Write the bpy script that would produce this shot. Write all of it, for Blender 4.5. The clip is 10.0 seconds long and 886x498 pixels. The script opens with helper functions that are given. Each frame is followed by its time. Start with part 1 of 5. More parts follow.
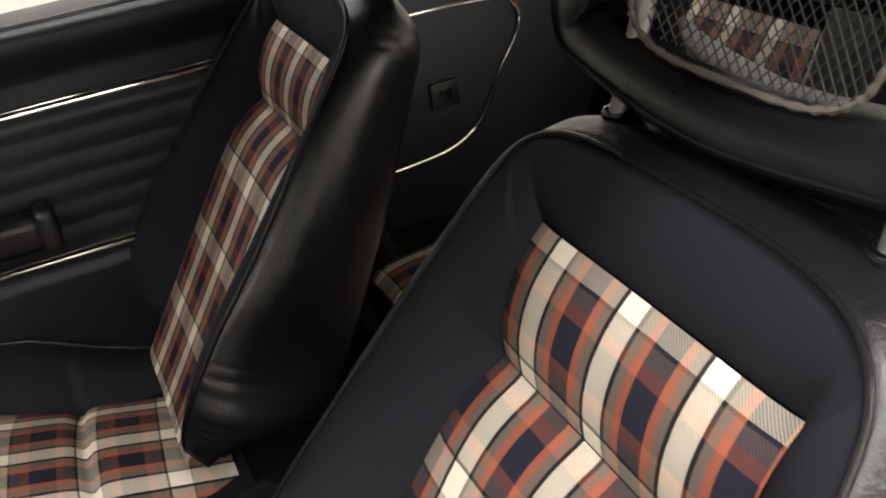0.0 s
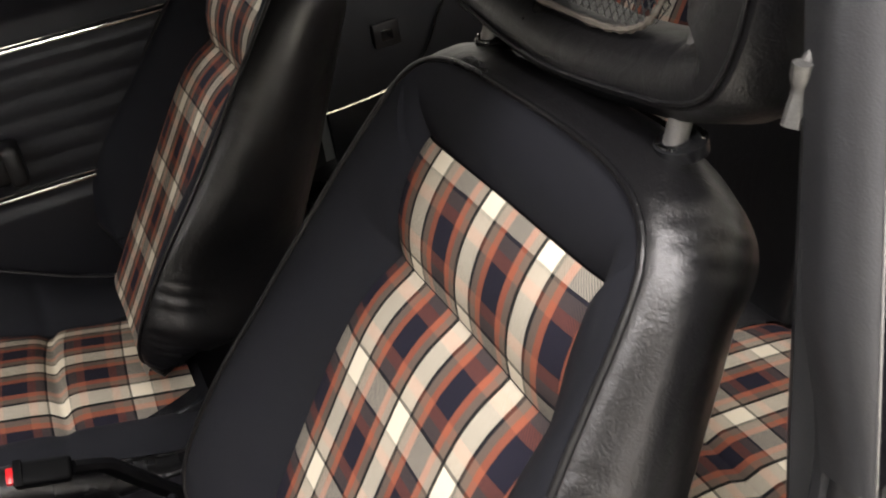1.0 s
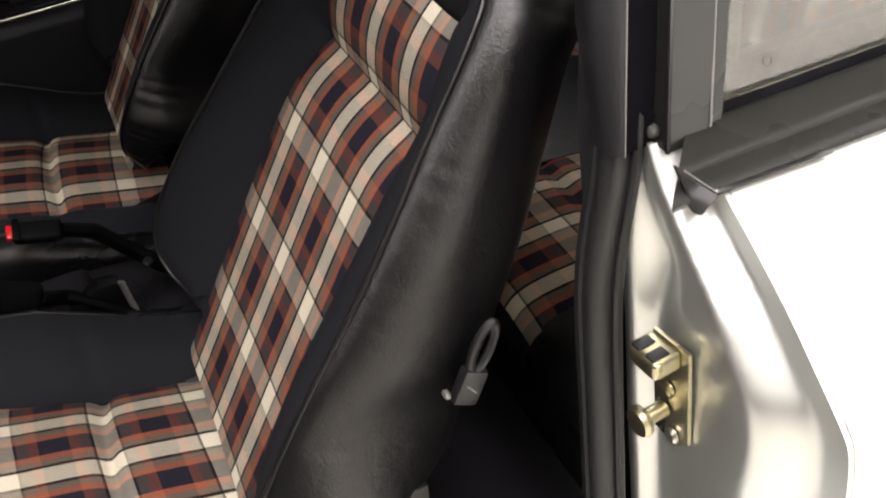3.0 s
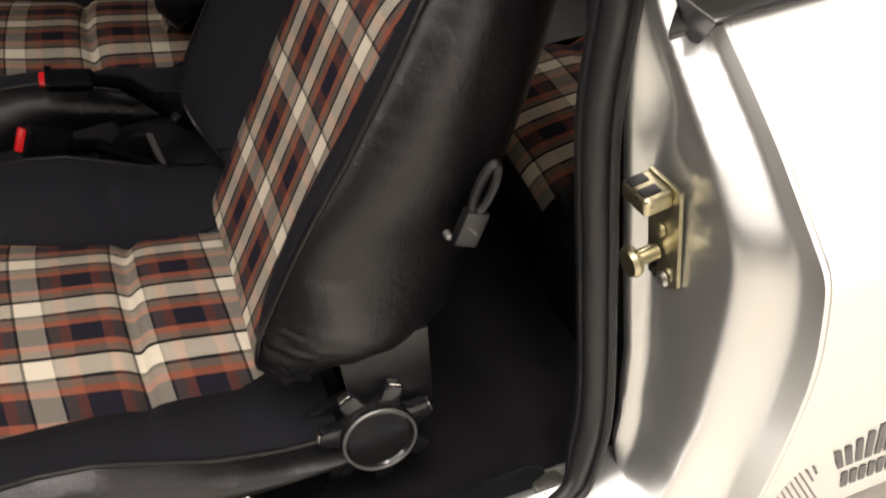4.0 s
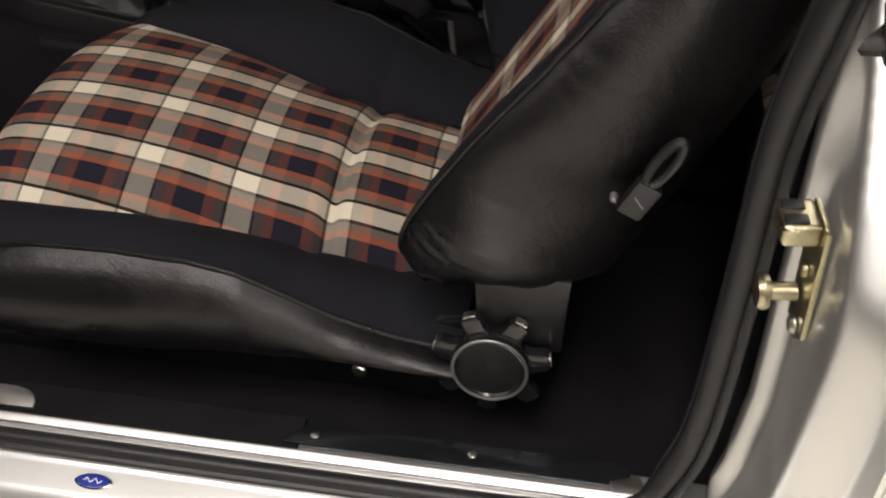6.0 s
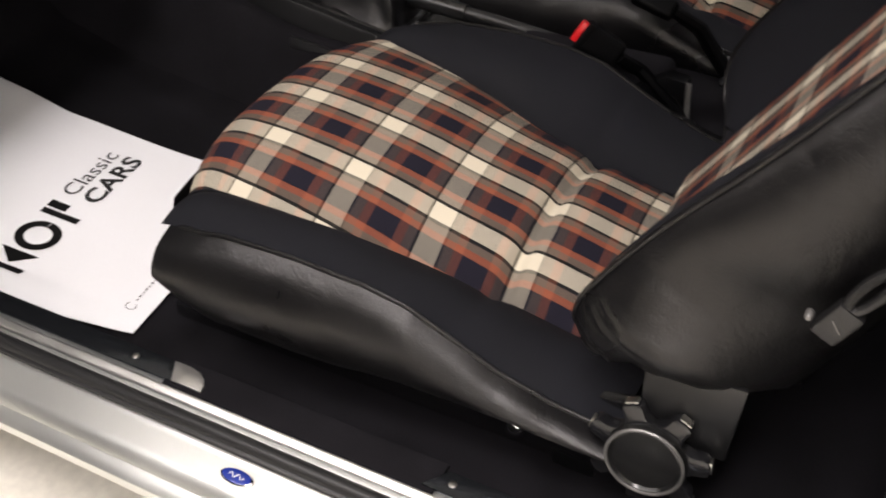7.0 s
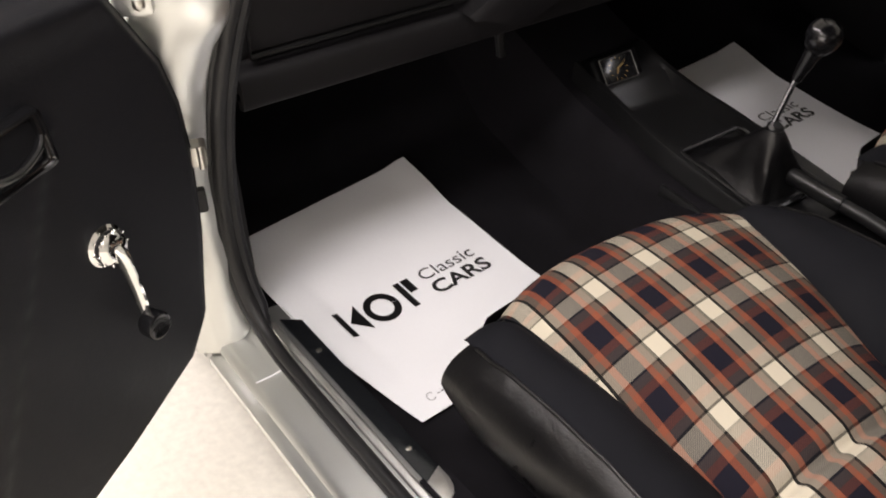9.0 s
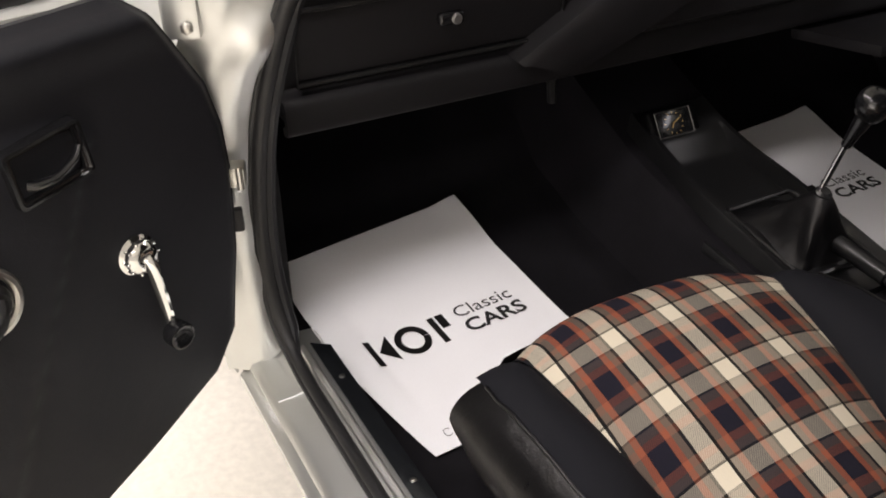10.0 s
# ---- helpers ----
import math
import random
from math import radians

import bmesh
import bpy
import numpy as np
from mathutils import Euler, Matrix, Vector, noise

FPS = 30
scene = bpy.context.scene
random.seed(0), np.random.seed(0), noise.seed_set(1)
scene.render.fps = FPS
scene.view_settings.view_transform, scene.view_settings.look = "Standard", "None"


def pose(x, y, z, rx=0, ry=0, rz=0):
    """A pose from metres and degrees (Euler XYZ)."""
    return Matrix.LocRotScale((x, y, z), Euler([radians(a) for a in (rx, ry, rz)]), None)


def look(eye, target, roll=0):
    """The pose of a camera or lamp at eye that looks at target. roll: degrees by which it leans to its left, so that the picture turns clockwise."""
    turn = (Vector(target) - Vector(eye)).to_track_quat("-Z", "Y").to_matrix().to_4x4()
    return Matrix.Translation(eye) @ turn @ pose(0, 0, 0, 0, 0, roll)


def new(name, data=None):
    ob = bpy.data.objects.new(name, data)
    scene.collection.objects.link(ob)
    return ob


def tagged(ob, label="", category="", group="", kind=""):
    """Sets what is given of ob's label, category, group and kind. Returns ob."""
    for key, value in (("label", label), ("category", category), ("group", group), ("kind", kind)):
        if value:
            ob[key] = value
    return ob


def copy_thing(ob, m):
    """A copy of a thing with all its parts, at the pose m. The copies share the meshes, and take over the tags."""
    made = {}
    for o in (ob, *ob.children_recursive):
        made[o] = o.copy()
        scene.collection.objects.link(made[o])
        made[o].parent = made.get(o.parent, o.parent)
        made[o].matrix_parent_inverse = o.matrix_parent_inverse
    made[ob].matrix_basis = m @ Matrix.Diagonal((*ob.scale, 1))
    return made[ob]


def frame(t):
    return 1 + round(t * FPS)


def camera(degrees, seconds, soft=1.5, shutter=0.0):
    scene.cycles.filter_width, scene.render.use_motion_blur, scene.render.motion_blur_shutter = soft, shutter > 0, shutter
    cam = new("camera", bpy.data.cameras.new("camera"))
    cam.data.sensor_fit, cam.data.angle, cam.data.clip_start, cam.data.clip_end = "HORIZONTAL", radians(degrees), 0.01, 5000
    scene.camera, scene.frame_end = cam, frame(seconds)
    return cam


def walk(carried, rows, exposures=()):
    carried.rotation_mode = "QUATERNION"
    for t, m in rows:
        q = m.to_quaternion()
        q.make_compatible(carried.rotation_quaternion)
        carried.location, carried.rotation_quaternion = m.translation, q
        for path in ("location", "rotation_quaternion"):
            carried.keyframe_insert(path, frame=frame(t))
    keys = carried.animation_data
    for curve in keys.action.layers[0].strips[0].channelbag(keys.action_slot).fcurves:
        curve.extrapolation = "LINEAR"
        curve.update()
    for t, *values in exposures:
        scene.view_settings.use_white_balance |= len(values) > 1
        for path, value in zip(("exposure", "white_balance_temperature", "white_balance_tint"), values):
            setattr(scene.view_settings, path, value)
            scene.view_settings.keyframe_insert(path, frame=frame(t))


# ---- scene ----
cam = camera(47.0, 10.0, 1.9, 0.3)
PATH = [
    (0, (-0.336, -0.034, 1.255), (0.237, 1.635, 0.316), -9.4),
    (0.5, (-0.325, -0.107, 1.267), (0.251, 1.536, 0.282), -9.7),
    (1, (-0.309, -0.181, 1.272), (0.25, 1.44, 0.244), -10.4),
    (1.5, (-0.301, -0.248, 1.264), (0.233, 1.366, 0.21), -10.2),
    (2, (-0.301, -0.305, 1.262), (0.208, 1.287, 0.163), -10.4),
    (2.5, (-0.314, -0.374, 1.271), (0.178, 1.183, 0.116), -10.3),
    (4, (-0.305, -0.493, 1.21), (0.032, 0.98, -0.099), -9.4),
    (4.5, (-0.271, -0.518, 1.192), (-0.072, 0.93, -0.173), -9.8),
    (5, (-0.233, -0.547, 1.173), (-0.165, 0.926, -0.179), -6.9),
    (5.2, (-0.215, -0.547, 1.172), (-0.207, 0.931, -0.175), -5.7),
    (6.5, (-0.102, -0.474, 1.154), (-0.683, 0.949, -0.126), -2.9),
    (7, (-0.101, -0.45, 1.166), (-0.872, 0.901, -0.092), -2.7),
    (7.5, (-0.08, -0.417, 1.195), (-1.059, 0.812, -0.042), -3.9),
    (8, (-0.05, -0.378, 1.245), (-1.218, 0.69, 0.022), -5.3),
    (8.5, (-0.037, -0.369, 1.27), (-1.332, 0.6, 0.093), -4.3),
    (9, (-0.011, -0.347, 1.268), (-1.419, 0.54, 0.16), -2.9),
    (9.5, (0.008, -0.312, 1.27), (-1.473, 0.498, 0.198), -1.9),
    (10, (0.051, -0.28, 1.269), (-1.487, 0.474, 0.236), -1.4),
]
EXPOSURES = tuple((t, stops, 6450 if t < 3 else 6850 if t < 6 else 6650, 15 if t < 3 else 18) for t, stops in ((0.0, 1.02), (1.0, 0.92), (1.5, 1.03), (2.5, 0.32), (4.0, -0.30), (4.5, -0.82), (5.0, -1.10), (5.3, -1.06), (6.5, -0.32), (7.5, -0.15), (8.5, -0.25), (10.0, -0.38)))
walk(cam, [(t, look(eye, target, roll)) for t, eye, target, roll in PATH], EXPOSURES)


# ---- light ----
world = bpy.data.worlds.new("showroom_world")
scene.world = world
world.use_nodes = True
bg = world.node_tree.nodes["Background"]
bg.inputs[0].default_value = (0.95, 0.97, 1.0, 1)
bg.inputs[1].default_value = 0.12


def area(name, eye, target, sx, sy, watts, colour):
    data = bpy.data.lights.new(name, "AREA")
    data.shape, data.size, data.size_y, data.energy, data.color = "RECTANGLE", sx, sy, watts, colour
    ob = new(name, data)
    ob.matrix_world = look(eye, target)
    return ob


# unseen overhead strips, running across the car, and one row beyond it
WARM = (1.0, 0.985, 0.955)
area("overhead_area_lamp", (-0.1, -1.5, 3.3), (-0.1, -1.49, 0.0), 0.45, 2.6, 120, WARM)
# this one and the next two are added fill, with no known source
area("overhead_area_lamp", (-2.6, -1.1, 3.3), (-2.45, -1.09, 0.0), 0.45, 3.4, 110, WARM)
area("overhead_area_lamp", (2.3, -2.0, 3.3), (2.3, -1.99, 0.0), 0.45, 3.4, 35, WARM)
area("overhead_area_lamp", (0.9, 3.2, 3.3), (0.9, 3.21, 0.0), 4.0, 0.5, 75, (0.97, 0.985, 1.0))
# added wide low lamp for side fill and pane reflections; no window is built
area("side_fill_light", (2.0, -5.9, 1.35), (1.6, 0.0, 1.0), 8.0, 2.4, 300, (1.0, 0.965, 0.90))


# ---- materials ----
def mat(name, colour, rough=0.5, metal=0.0, var=0.25, scale=40.0, bump=0.0, bump_scale=900.0, coat=0.0, spec=0.5):
    """A painted, plastic, cloth or metal surface with two scales of variation in colour, gloss and relief."""
    m = bpy.data.materials.new(name)
    m.use_nodes = True
    nt = m.node_tree
    b = nt.nodes["Principled BSDF"]
    geo = nt.nodes.new("ShaderNodeTexCoord")
    big = nt.nodes.new("ShaderNodeTexNoise")
    big.inputs["Scale"].default_value = scale * 0.15
    big.inputs["Detail"].default_value = 4
    fine = nt.nodes.new("ShaderNodeTexNoise")
    fine.inputs["Scale"].default_value = bump_scale
    fine.inputs["Detail"].default_value = 3
    nt.links.new(geo.outputs["Object"], big.inputs["Vector"])
    nt.links.new(geo.outputs["Object"], fine.inputs["Vector"])
    addn = nt.nodes.new("ShaderNodeMath")
    addn.operation = "ADD"
    nt.links.new(big.outputs["Fac"], addn.inputs[0])
    nt.links.new(fine.outputs["Fac"], addn.inputs[1])
    ramp = nt.nodes.new("ShaderNodeMapRange")
    ramp.inputs["From Min"].default_value, ramp.inputs["From Max"].default_value = 0.6, 1.4
    ramp.inputs["To Min"].default_value, ramp.inputs["To Max"].default_value = 1 - var, 1 + var
    nt.links.new(addn.outputs[0], ramp.inputs["Value"])
    mul = nt.nodes.new("ShaderNodeVectorMath")
    mul.operation = "SCALE"
    mul.inputs[0].default_value = colour
    nt.links.new(ramp.outputs[0], mul.inputs["Scale"])
    nt.links.new(mul.outputs[0], b.inputs["Base Color"])
    rr = nt.nodes.new("ShaderNodeMapRange")
    rr.inputs["From Min"].default_value, rr.inputs["From Max"].default_value = 0.3, 0.7
    rr.inputs["To Min"].default_value, rr.inputs["To Max"].default_value = max(0.02, rough * 0.82), min(1.0, rough * 1.18)
    nt.links.new(big.outputs["Fac"], rr.inputs["Value"])
    nt.links.new(rr.outputs[0], b.inputs["Roughness"])
    b.inputs["Metallic"].default_value = metal
    b.inputs["Coat Weight"].default_value = coat
    b.inputs["Coat Roughness"].default_value = 0.08
    b.inputs["Specular IOR Level"].default_value = spec
    if bump:
        bn = nt.nodes.new("ShaderNodeBump")
        bn.inputs["Strength"].default_value = bump
        bn.inputs["Distance"].default_value = 0.0006
        nt.links.new(fine.outputs["Fac"], bn.inputs["Height"])
        nt.links.new(bn.outputs[0], b.inputs["Normal"])
    return m


def leather(name, colour, rough, crease=0.5):
    """Grained vinyl: small cells, soft creases and worn patches."""
    m = mat(name, colour, rough, var=0.3, scale=30, spec=0.5)
    nt = m.node_tree
    b = nt.nodes["Principled BSDF"]
    tc = nt.nodes.new("ShaderNodeTexCoord")
    cells = nt.nodes.new("ShaderNodeTexVoronoi")
    cells.inputs["Scale"].default_value = 750
    wr = nt.nodes.new("ShaderNodeTexNoise")
    wr.inputs["Scale"].default_value, wr.inputs["Detail"].default_value, wr.inputs["Distortion"].default_value = 26, 5, 1.2
    nt.links.new(tc.outputs["Object"], cells.inputs["Vector"])
    nt.links.new(tc.outputs["Object"], wr.inputs["Vector"])
    b1, b2 = nt.nodes.new("ShaderNodeBump"), nt.nodes.new("ShaderNodeBump")
    b1.inputs["Strength"].default_value, b1.inputs["Distance"].default_value = 0.16, 0.0005
    b2.inputs["Strength"].default_value, b2.inputs["Distance"].default_value = crease, 0.004
    nt.links.new(cells.outputs["Distance"], b1.inputs["Height"])
    nt.links.new(wr.outputs["Fac"], b2.inputs["Height"])
    fine = nt.nodes.new("ShaderNodeTexNoise")
    fine.inputs["Scale"].default_value, fine.inputs["Detail"].default_value, fine.inputs["Distortion"].default_value = 130, 4, 2.6
    nt.links.new(tc.outputs["Object"], fine.inputs["Vector"])
    b3 = nt.nodes.new("ShaderNodeBump")
    b3.inputs["Strength"].default_value, b3.inputs["Distance"].default_value = crease * 1.5, 0.0010
    nt.links.new(fine.outputs["Fac"], b3.inputs["Height"])
    nt.links.new(b2.outputs[0], b3.inputs["Normal"])
    nt.links.new(b3.outputs[0], b1.inputs["Normal"])
    nt.links.new(b1.outputs[0], b.inputs["Normal"])
    b.inputs["Specular Tint"].default_value = (0.93, 0.96, 1.0, 1)
    return m


CREAM, BLACK, TAUPE, ORANGE, NAVY = (0.60, 0.54, 0.425), (0.006, 0.006, 0.006), (0.120, 0.089, 0.068), (0.235, 0.070, 0.038), (0.010, 0.009, 0.016)
WARP = ((0.0, CREAM), (0.245, BLACK), (0.292, TAUPE), (0.39, ORANGE), (0.48, NAVY), (0.765, ORANGE), (0.855, TAUPE), (0.953, BLACK))
WEFT = ((0.0, CREAM), (0.25, BLACK), (0.278, TAUPE), (0.38, ORANGE), (0.48, NAVY), (0.77, ORANGE), (0.87, TAUPE), (0.972, BLACK))


def tartan(name, pu=0.094, pv=0.1145):
    """Woven check: the same sett across and along, crossed in a 2/2 twill."""
    m = bpy.data.materials.new(name)
    m.use_nodes = True
    nt = m.node_tree
    b = nt.nodes["Principled BSDF"]
    b.inputs["Roughness"].default_value = 0.92
    b.inputs["Specular IOR Level"].default_value = 0.2
    uv = nt.nodes.new("ShaderNodeUVMap")
    uv.uv_map = "weave"
    nz = nt.nodes.new("ShaderNodeTexNoise")
    nz.inputs["Scale"].default_value, nz.inputs["Detail"].default_value = 60, 2
    nt.links.new(uv.outputs[0], nz.inputs["Vector"])
    wob = nt.nodes.new("ShaderNodeVectorMath")
    wob.operation = "MULTIPLY_ADD"
    wob.inputs[1].default_value = (0.0012, 0.0012, 0)
    nt.links.new(nz.outputs["Color"], wob.inputs[0])
    nt.links.new(uv.outputs[0], wob.inputs[2])
    sep = nt.nodes.new("ShaderNodeSeparateXYZ")
    nt.links.new(wob.outputs[0], sep.inputs[0])

    def math_node(op, a, b2):
        n = nt.nodes.new("ShaderNodeMath")
        n.operation = op
        for i, v in enumerate((a, b2)):
            if isinstance(v, (int, float)):
                n.inputs[i].default_value = v
            elif v is not None:
                nt.links.new(v, n.inputs[i])
        return n.outputs[0]

    def stripes(out, period, sett):
        f = math_node("FRACT", math_node("ADD", math_node("DIVIDE", out, period), sett[1][0] / 2), None)
        r = nt.nodes.new("ShaderNodeValToRGB")
        r.color_ramp.interpolation = "CONSTANT"
        els = r.color_ramp.elements
        els[0].position, els[0].color = 0.0, (*CREAM, 1)
        els[1].position, els[1].color = sett[1][0], (*sett[1][1], 1)
        for pos, col in sett[2:]:
            els.new(pos).color = (*col, 1)
        nt.links.new(f, r.inputs[0])
        return r.outputs[0], f

    (warp, wf), (weft, ff) = stripes(sep.outputs[0], pu, WARP), stripes(sep.outputs[1], pv, WEFT)
    # twill ribs follow the straight weave; each yarn shows about half of the time
    flat = nt.nodes.new("ShaderNodeSeparateXYZ")
    nt.links.new(uv.outputs[0], flat.inputs[0])
    tw = math_node("PINGPONG", math_node("DIVIDE", math_node("SUBTRACT", flat.outputs[0], flat.outputs[1]), 0.00150), 1.0)
    fac = nt.nodes.new("ShaderNodeMapRange")
    fac.inputs["From Min"].default_value, fac.inputs["From Max"].default_value = 0.30, 0.74
    fac.inputs["To Min"].default_value, fac.inputs["To Max"].default_value = 0.28, 0.70
    nt.links.new(tw, fac.inputs["Value"])
    # the thick black warp lines cover the weft
    near = math_node("ABSOLUTE", math_node("SUBTRACT", wf, WARP[1][0] / 2), None)
    line = math_node("MULTIPLY", math_node("GREATER_THAN", near, WARP[1][0] / 2), math_node("LESS_THAN", near, WARP[1][0] / 2 + 0.047))
    shown = math_node("MULTIPLY", fac.outputs[0], math_node("SUBTRACT", 1.0, math_node("MULTIPLY", line, 0.96)))
    # the weft sinks a little where it crosses the dark warp
    dark = math_node("GREATER_THAN", wf, WARP[2][0])
    shown = math_node("MULTIPLY", shown, math_node("SUBTRACT", 1.0, math_node("MULTIPLY", dark, 0.46)))
    mix = nt.nodes.new("ShaderNodeMix")
    mix.data_type = "RGBA"
    nt.links.new(shown, mix.inputs["Factor"])
    nt.links.new(warp, mix.inputs["A"])
    nt.links.new(weft, mix.inputs["B"])
    # the fine black weft lines cover the warp
    off = math_node("ABSOLUTE", math_node("SUBTRACT", ff, WEFT[1][0] / 2), None)
    thread = math_node("MULTIPLY", math_node("GREATER_THAN", off, WEFT[1][0] / 2), math_node("LESS_THAN", off, WEFT[1][0] / 2 + 0.028))
    inked = nt.nodes.new("ShaderNodeMix")
    inked.data_type = "RGBA"
    nt.links.new(math_node("MULTIPLY", thread, 0.55), inked.inputs["Factor"])
    nt.links.new(mix.outputs["Result"], inked.inputs["A"])
    inked.inputs["B"].default_value = (*BLACK, 1)
    fuzz = nt.nodes.new("ShaderNodeTexNoise")
    fuzz.inputs["Scale"].default_value, fuzz.inputs["Detail"].default_value = 1800, 2
    nt.links.new(uv.outputs[0], fuzz.inputs["Vector"])
    sc = nt.nodes.new("ShaderNodeMapRange")
    sc.inputs["To Min"].default_value, sc.inputs["To Max"].default_value = 0.72, 1.22
    nt.links.new(fuzz.outputs["Fac"], sc.inputs["Value"])
    mul = nt.nodes.new("ShaderNodeVectorMath")
    mul.operation = "SCALE"
    nt.links.new(inked.outputs["Result"], mul.inputs[0])
    nt.links.new(sc.outputs[0], mul.inputs["Scale"])
    nt.links.new(mul.outputs[0], b.inputs["Base Color"])
    bn = nt.nodes.new("ShaderNodeBump")
    bn.inputs["Strength"].default_value, bn.inputs["Distance"].default_value = 0.25, 0.0004
    nt.links.new(tw, bn.inputs["Height"])
    nt.links.new(bn.outputs[0], b.inputs["Normal"])
    return m


PLAID = tartan("tartan_check")
VINYL = leather("black_vinyl", (0.0050, 0.0048, 0.0052), 0.32, 0.28)
VINYL.node_tree.nodes["Principled BSDF"].inputs["Specular IOR Level"].default_value = 0.37
VINYL.node_tree.nodes["Principled BSDF"].inputs["Specular Tint"].default_value = (0.99, 0.975, 0.965, 1)
DOORVINYL = leather("black_door_vinyl", (0.0098, 0.0098, 0.0122), 0.46, 0.14)
DOORVINYL.node_tree.nodes["Principled BSDF"].inputs["Specular IOR Level"].default_value = 0.30
POSTVINYL = leather("black_post_vinyl", (0.0100, 0.0099, 0.0108), 0.46, 0.08)
POSTVINYL.node_tree.nodes["Principled BSDF"].inputs["Specular IOR Level"].default_value = 0.30
CLOTH = mat("black_cloth", (0.0095, 0.0098, 0.0125), 0.9, var=0.3, scale=60, bump=0.5, bump_scale=1500, spec=0.15)
CARPET = mat("black_carpet", (0.0104, 0.0098, 0.0114), 0.97, var=0.5, scale=80, bump=1.0, bump_scale=700, spec=0.05)
PLASTIC = mat("black_plastic", (0.0066, 0.0066, 0.0070), 0.36, var=0.25, bump=0.15, bump_scale=1200)
KNOB = mat("grey_black_plastic", (0.0080, 0.0080, 0.0080), 0.22, var=0.2)
GLOSS = mat("gloss_black", (0.009, 0.009, 0.010), 0.16, var=0.2)
DASH = mat("dash_black", (0.0075, 0.0070, 0.0080), 0.58, var=0.25, bump=0.3, bump_scale=900, spec=0.24)
FLOCK = mat("black_channel_lining", (0.0030, 0.0028, 0.0036), 0.9, var=0.3, bump=0.3, bump_scale=800, spec=0.04)
POSTGREY = mat("satin_grey_black", (0.0140, 0.0144, 0.0128), 0.30, var=0.12, spec=0.30)
RUBBER = mat("black_rubber", (0.014, 0.014, 0.0145), 0.42, var=0.25, bump=0.1, bump_scale=300, spec=0.4)
CHROME = mat("chrome", (0.82, 0.82, 0.80), 0.08, 1.0, var=0.05)
ALU = mat("bright_aluminium", (0.90, 0.89, 0.87), 0.42, 1.0, var=0.08, scale=120)
DULL = mat("dull_grey_metal", (0.16, 0.155, 0.15), 0.38, 0.6, var=0.2)
STEEL = mat("brushed_steel", (0.55, 0.54, 0.50), 0.3, 1.0, var=0.15)
# steel darkened for the shade the window catch hangs in
DIMSTEEL = mat("shaded_grey_steel", (0.085, 0.083, 0.08), 0.36, 0.6, var=0.3)
ZINC = mat("yellow_zinc", (0.50, 0.46, 0.31), 0.30, 1.0, var=0.2, scale=90)
SILVER = mat("silver_paint", (0.70, 0.71, 0.69), 0.40, 0.92, var=0.02, scale=25, coat=0.25)
DECAL = mat("grey_decal", (0.045, 0.045, 0.048), 0.4, var=0.1)
PLATE = mat("dark_polished_steel", (0.055, 0.06, 0.068), 0.17, 0.85, var=0.2)
# near-black copy of the plastic; cabin shade is put into its colour
BUCKLE = mat("shaded_black_plastic", (0.0020, 0.0020, 0.0023), 0.6, var=0.25, bump=0.15, bump_scale=1200, spec=0.07)
RED = mat("red_plastic", (0.62, 0.012, 0.016), 0.3, var=0.1)
BLUE = mat("blue_enamel", (0.012, 0.03, 0.25), 0.15, var=0.1, coat=0.5)
PAPER = mat("white_paper", (0.88, 0.88, 0.90), 0.7, var=0.03, scale=20, bump=0.1, bump_scale=500)
INK = mat("black_ink", (0.012, 0.012, 0.012), 0.5, var=0.1)
GOLD = mat("gilt_dial", (0.42, 0.27, 0.09), 0.4, 0.4, var=0.1)
FLOORMAT = mat("cream_floor", (0.88, 0.84, 0.75), 0.32, var=0.12, scale=6, bump=0.05, bump_scale=60)
WALLMAT = mat("white_wall", (0.80, 0.80, 0.78), 0.85, var=0.04, scale=6, bump=0.1, bump_scale=120)
HEADLINING = mat("black_headlining", (0.03, 0.03, 0.03), 0.9, var=0.2)
NET = mat("net_cord", (0.020, 0.019, 0.018), 0.7, var=0.2)
ROPE = mat("net_border_cord", (0.070, 0.060, 0.047), 0.8, var=0.4, scale=300)


def glass_material():
    m = bpy.data.materials.new("window_glass")
    m.use_nodes = True
    b = m.node_tree.nodes["Principled BSDF"]
    # even tan tint that darkens the pane
    b.inputs["Base Color"].default_value = (0.60, 0.575, 0.49, 1)
    b.inputs["Roughness"].default_value = 0.02
    b.inputs["Transmission Weight"].default_value = 1.0
    b.inputs["IOR"].default_value = 1.45
    return m


GLASS = glass_material()


# ---- builders ----
def part(name, bm, material, parent=None, label="", smooth=True):
    me = bpy.data.meshes.new(name)
    bmesh.ops.recalc_face_normals(bm, faces=bm.faces)
    bm.to_mesh(me)
    bm.free()
    me.materials.append(material)
    if smooth:
        me.polygons.foreach_set("use_smooth", [True] * len(me.polygons))
        me.set_sharp_from_angle(angle=radians(38))
    ob = new(name, me)
    if parent is not None:
        ob.parent = parent
        ob.matrix_parent_inverse = parent.matrix_world.inverted()
    if label:
        tagged(ob, label)
    return ob


def thing(name, at, label, category, group="", kind=""):
    e = new(name)
    e.empty_display_size = 0.05
    e.location = at
    e.matrix_world = Matrix.Translation(at)
    return tagged(e, label, category, group, kind)


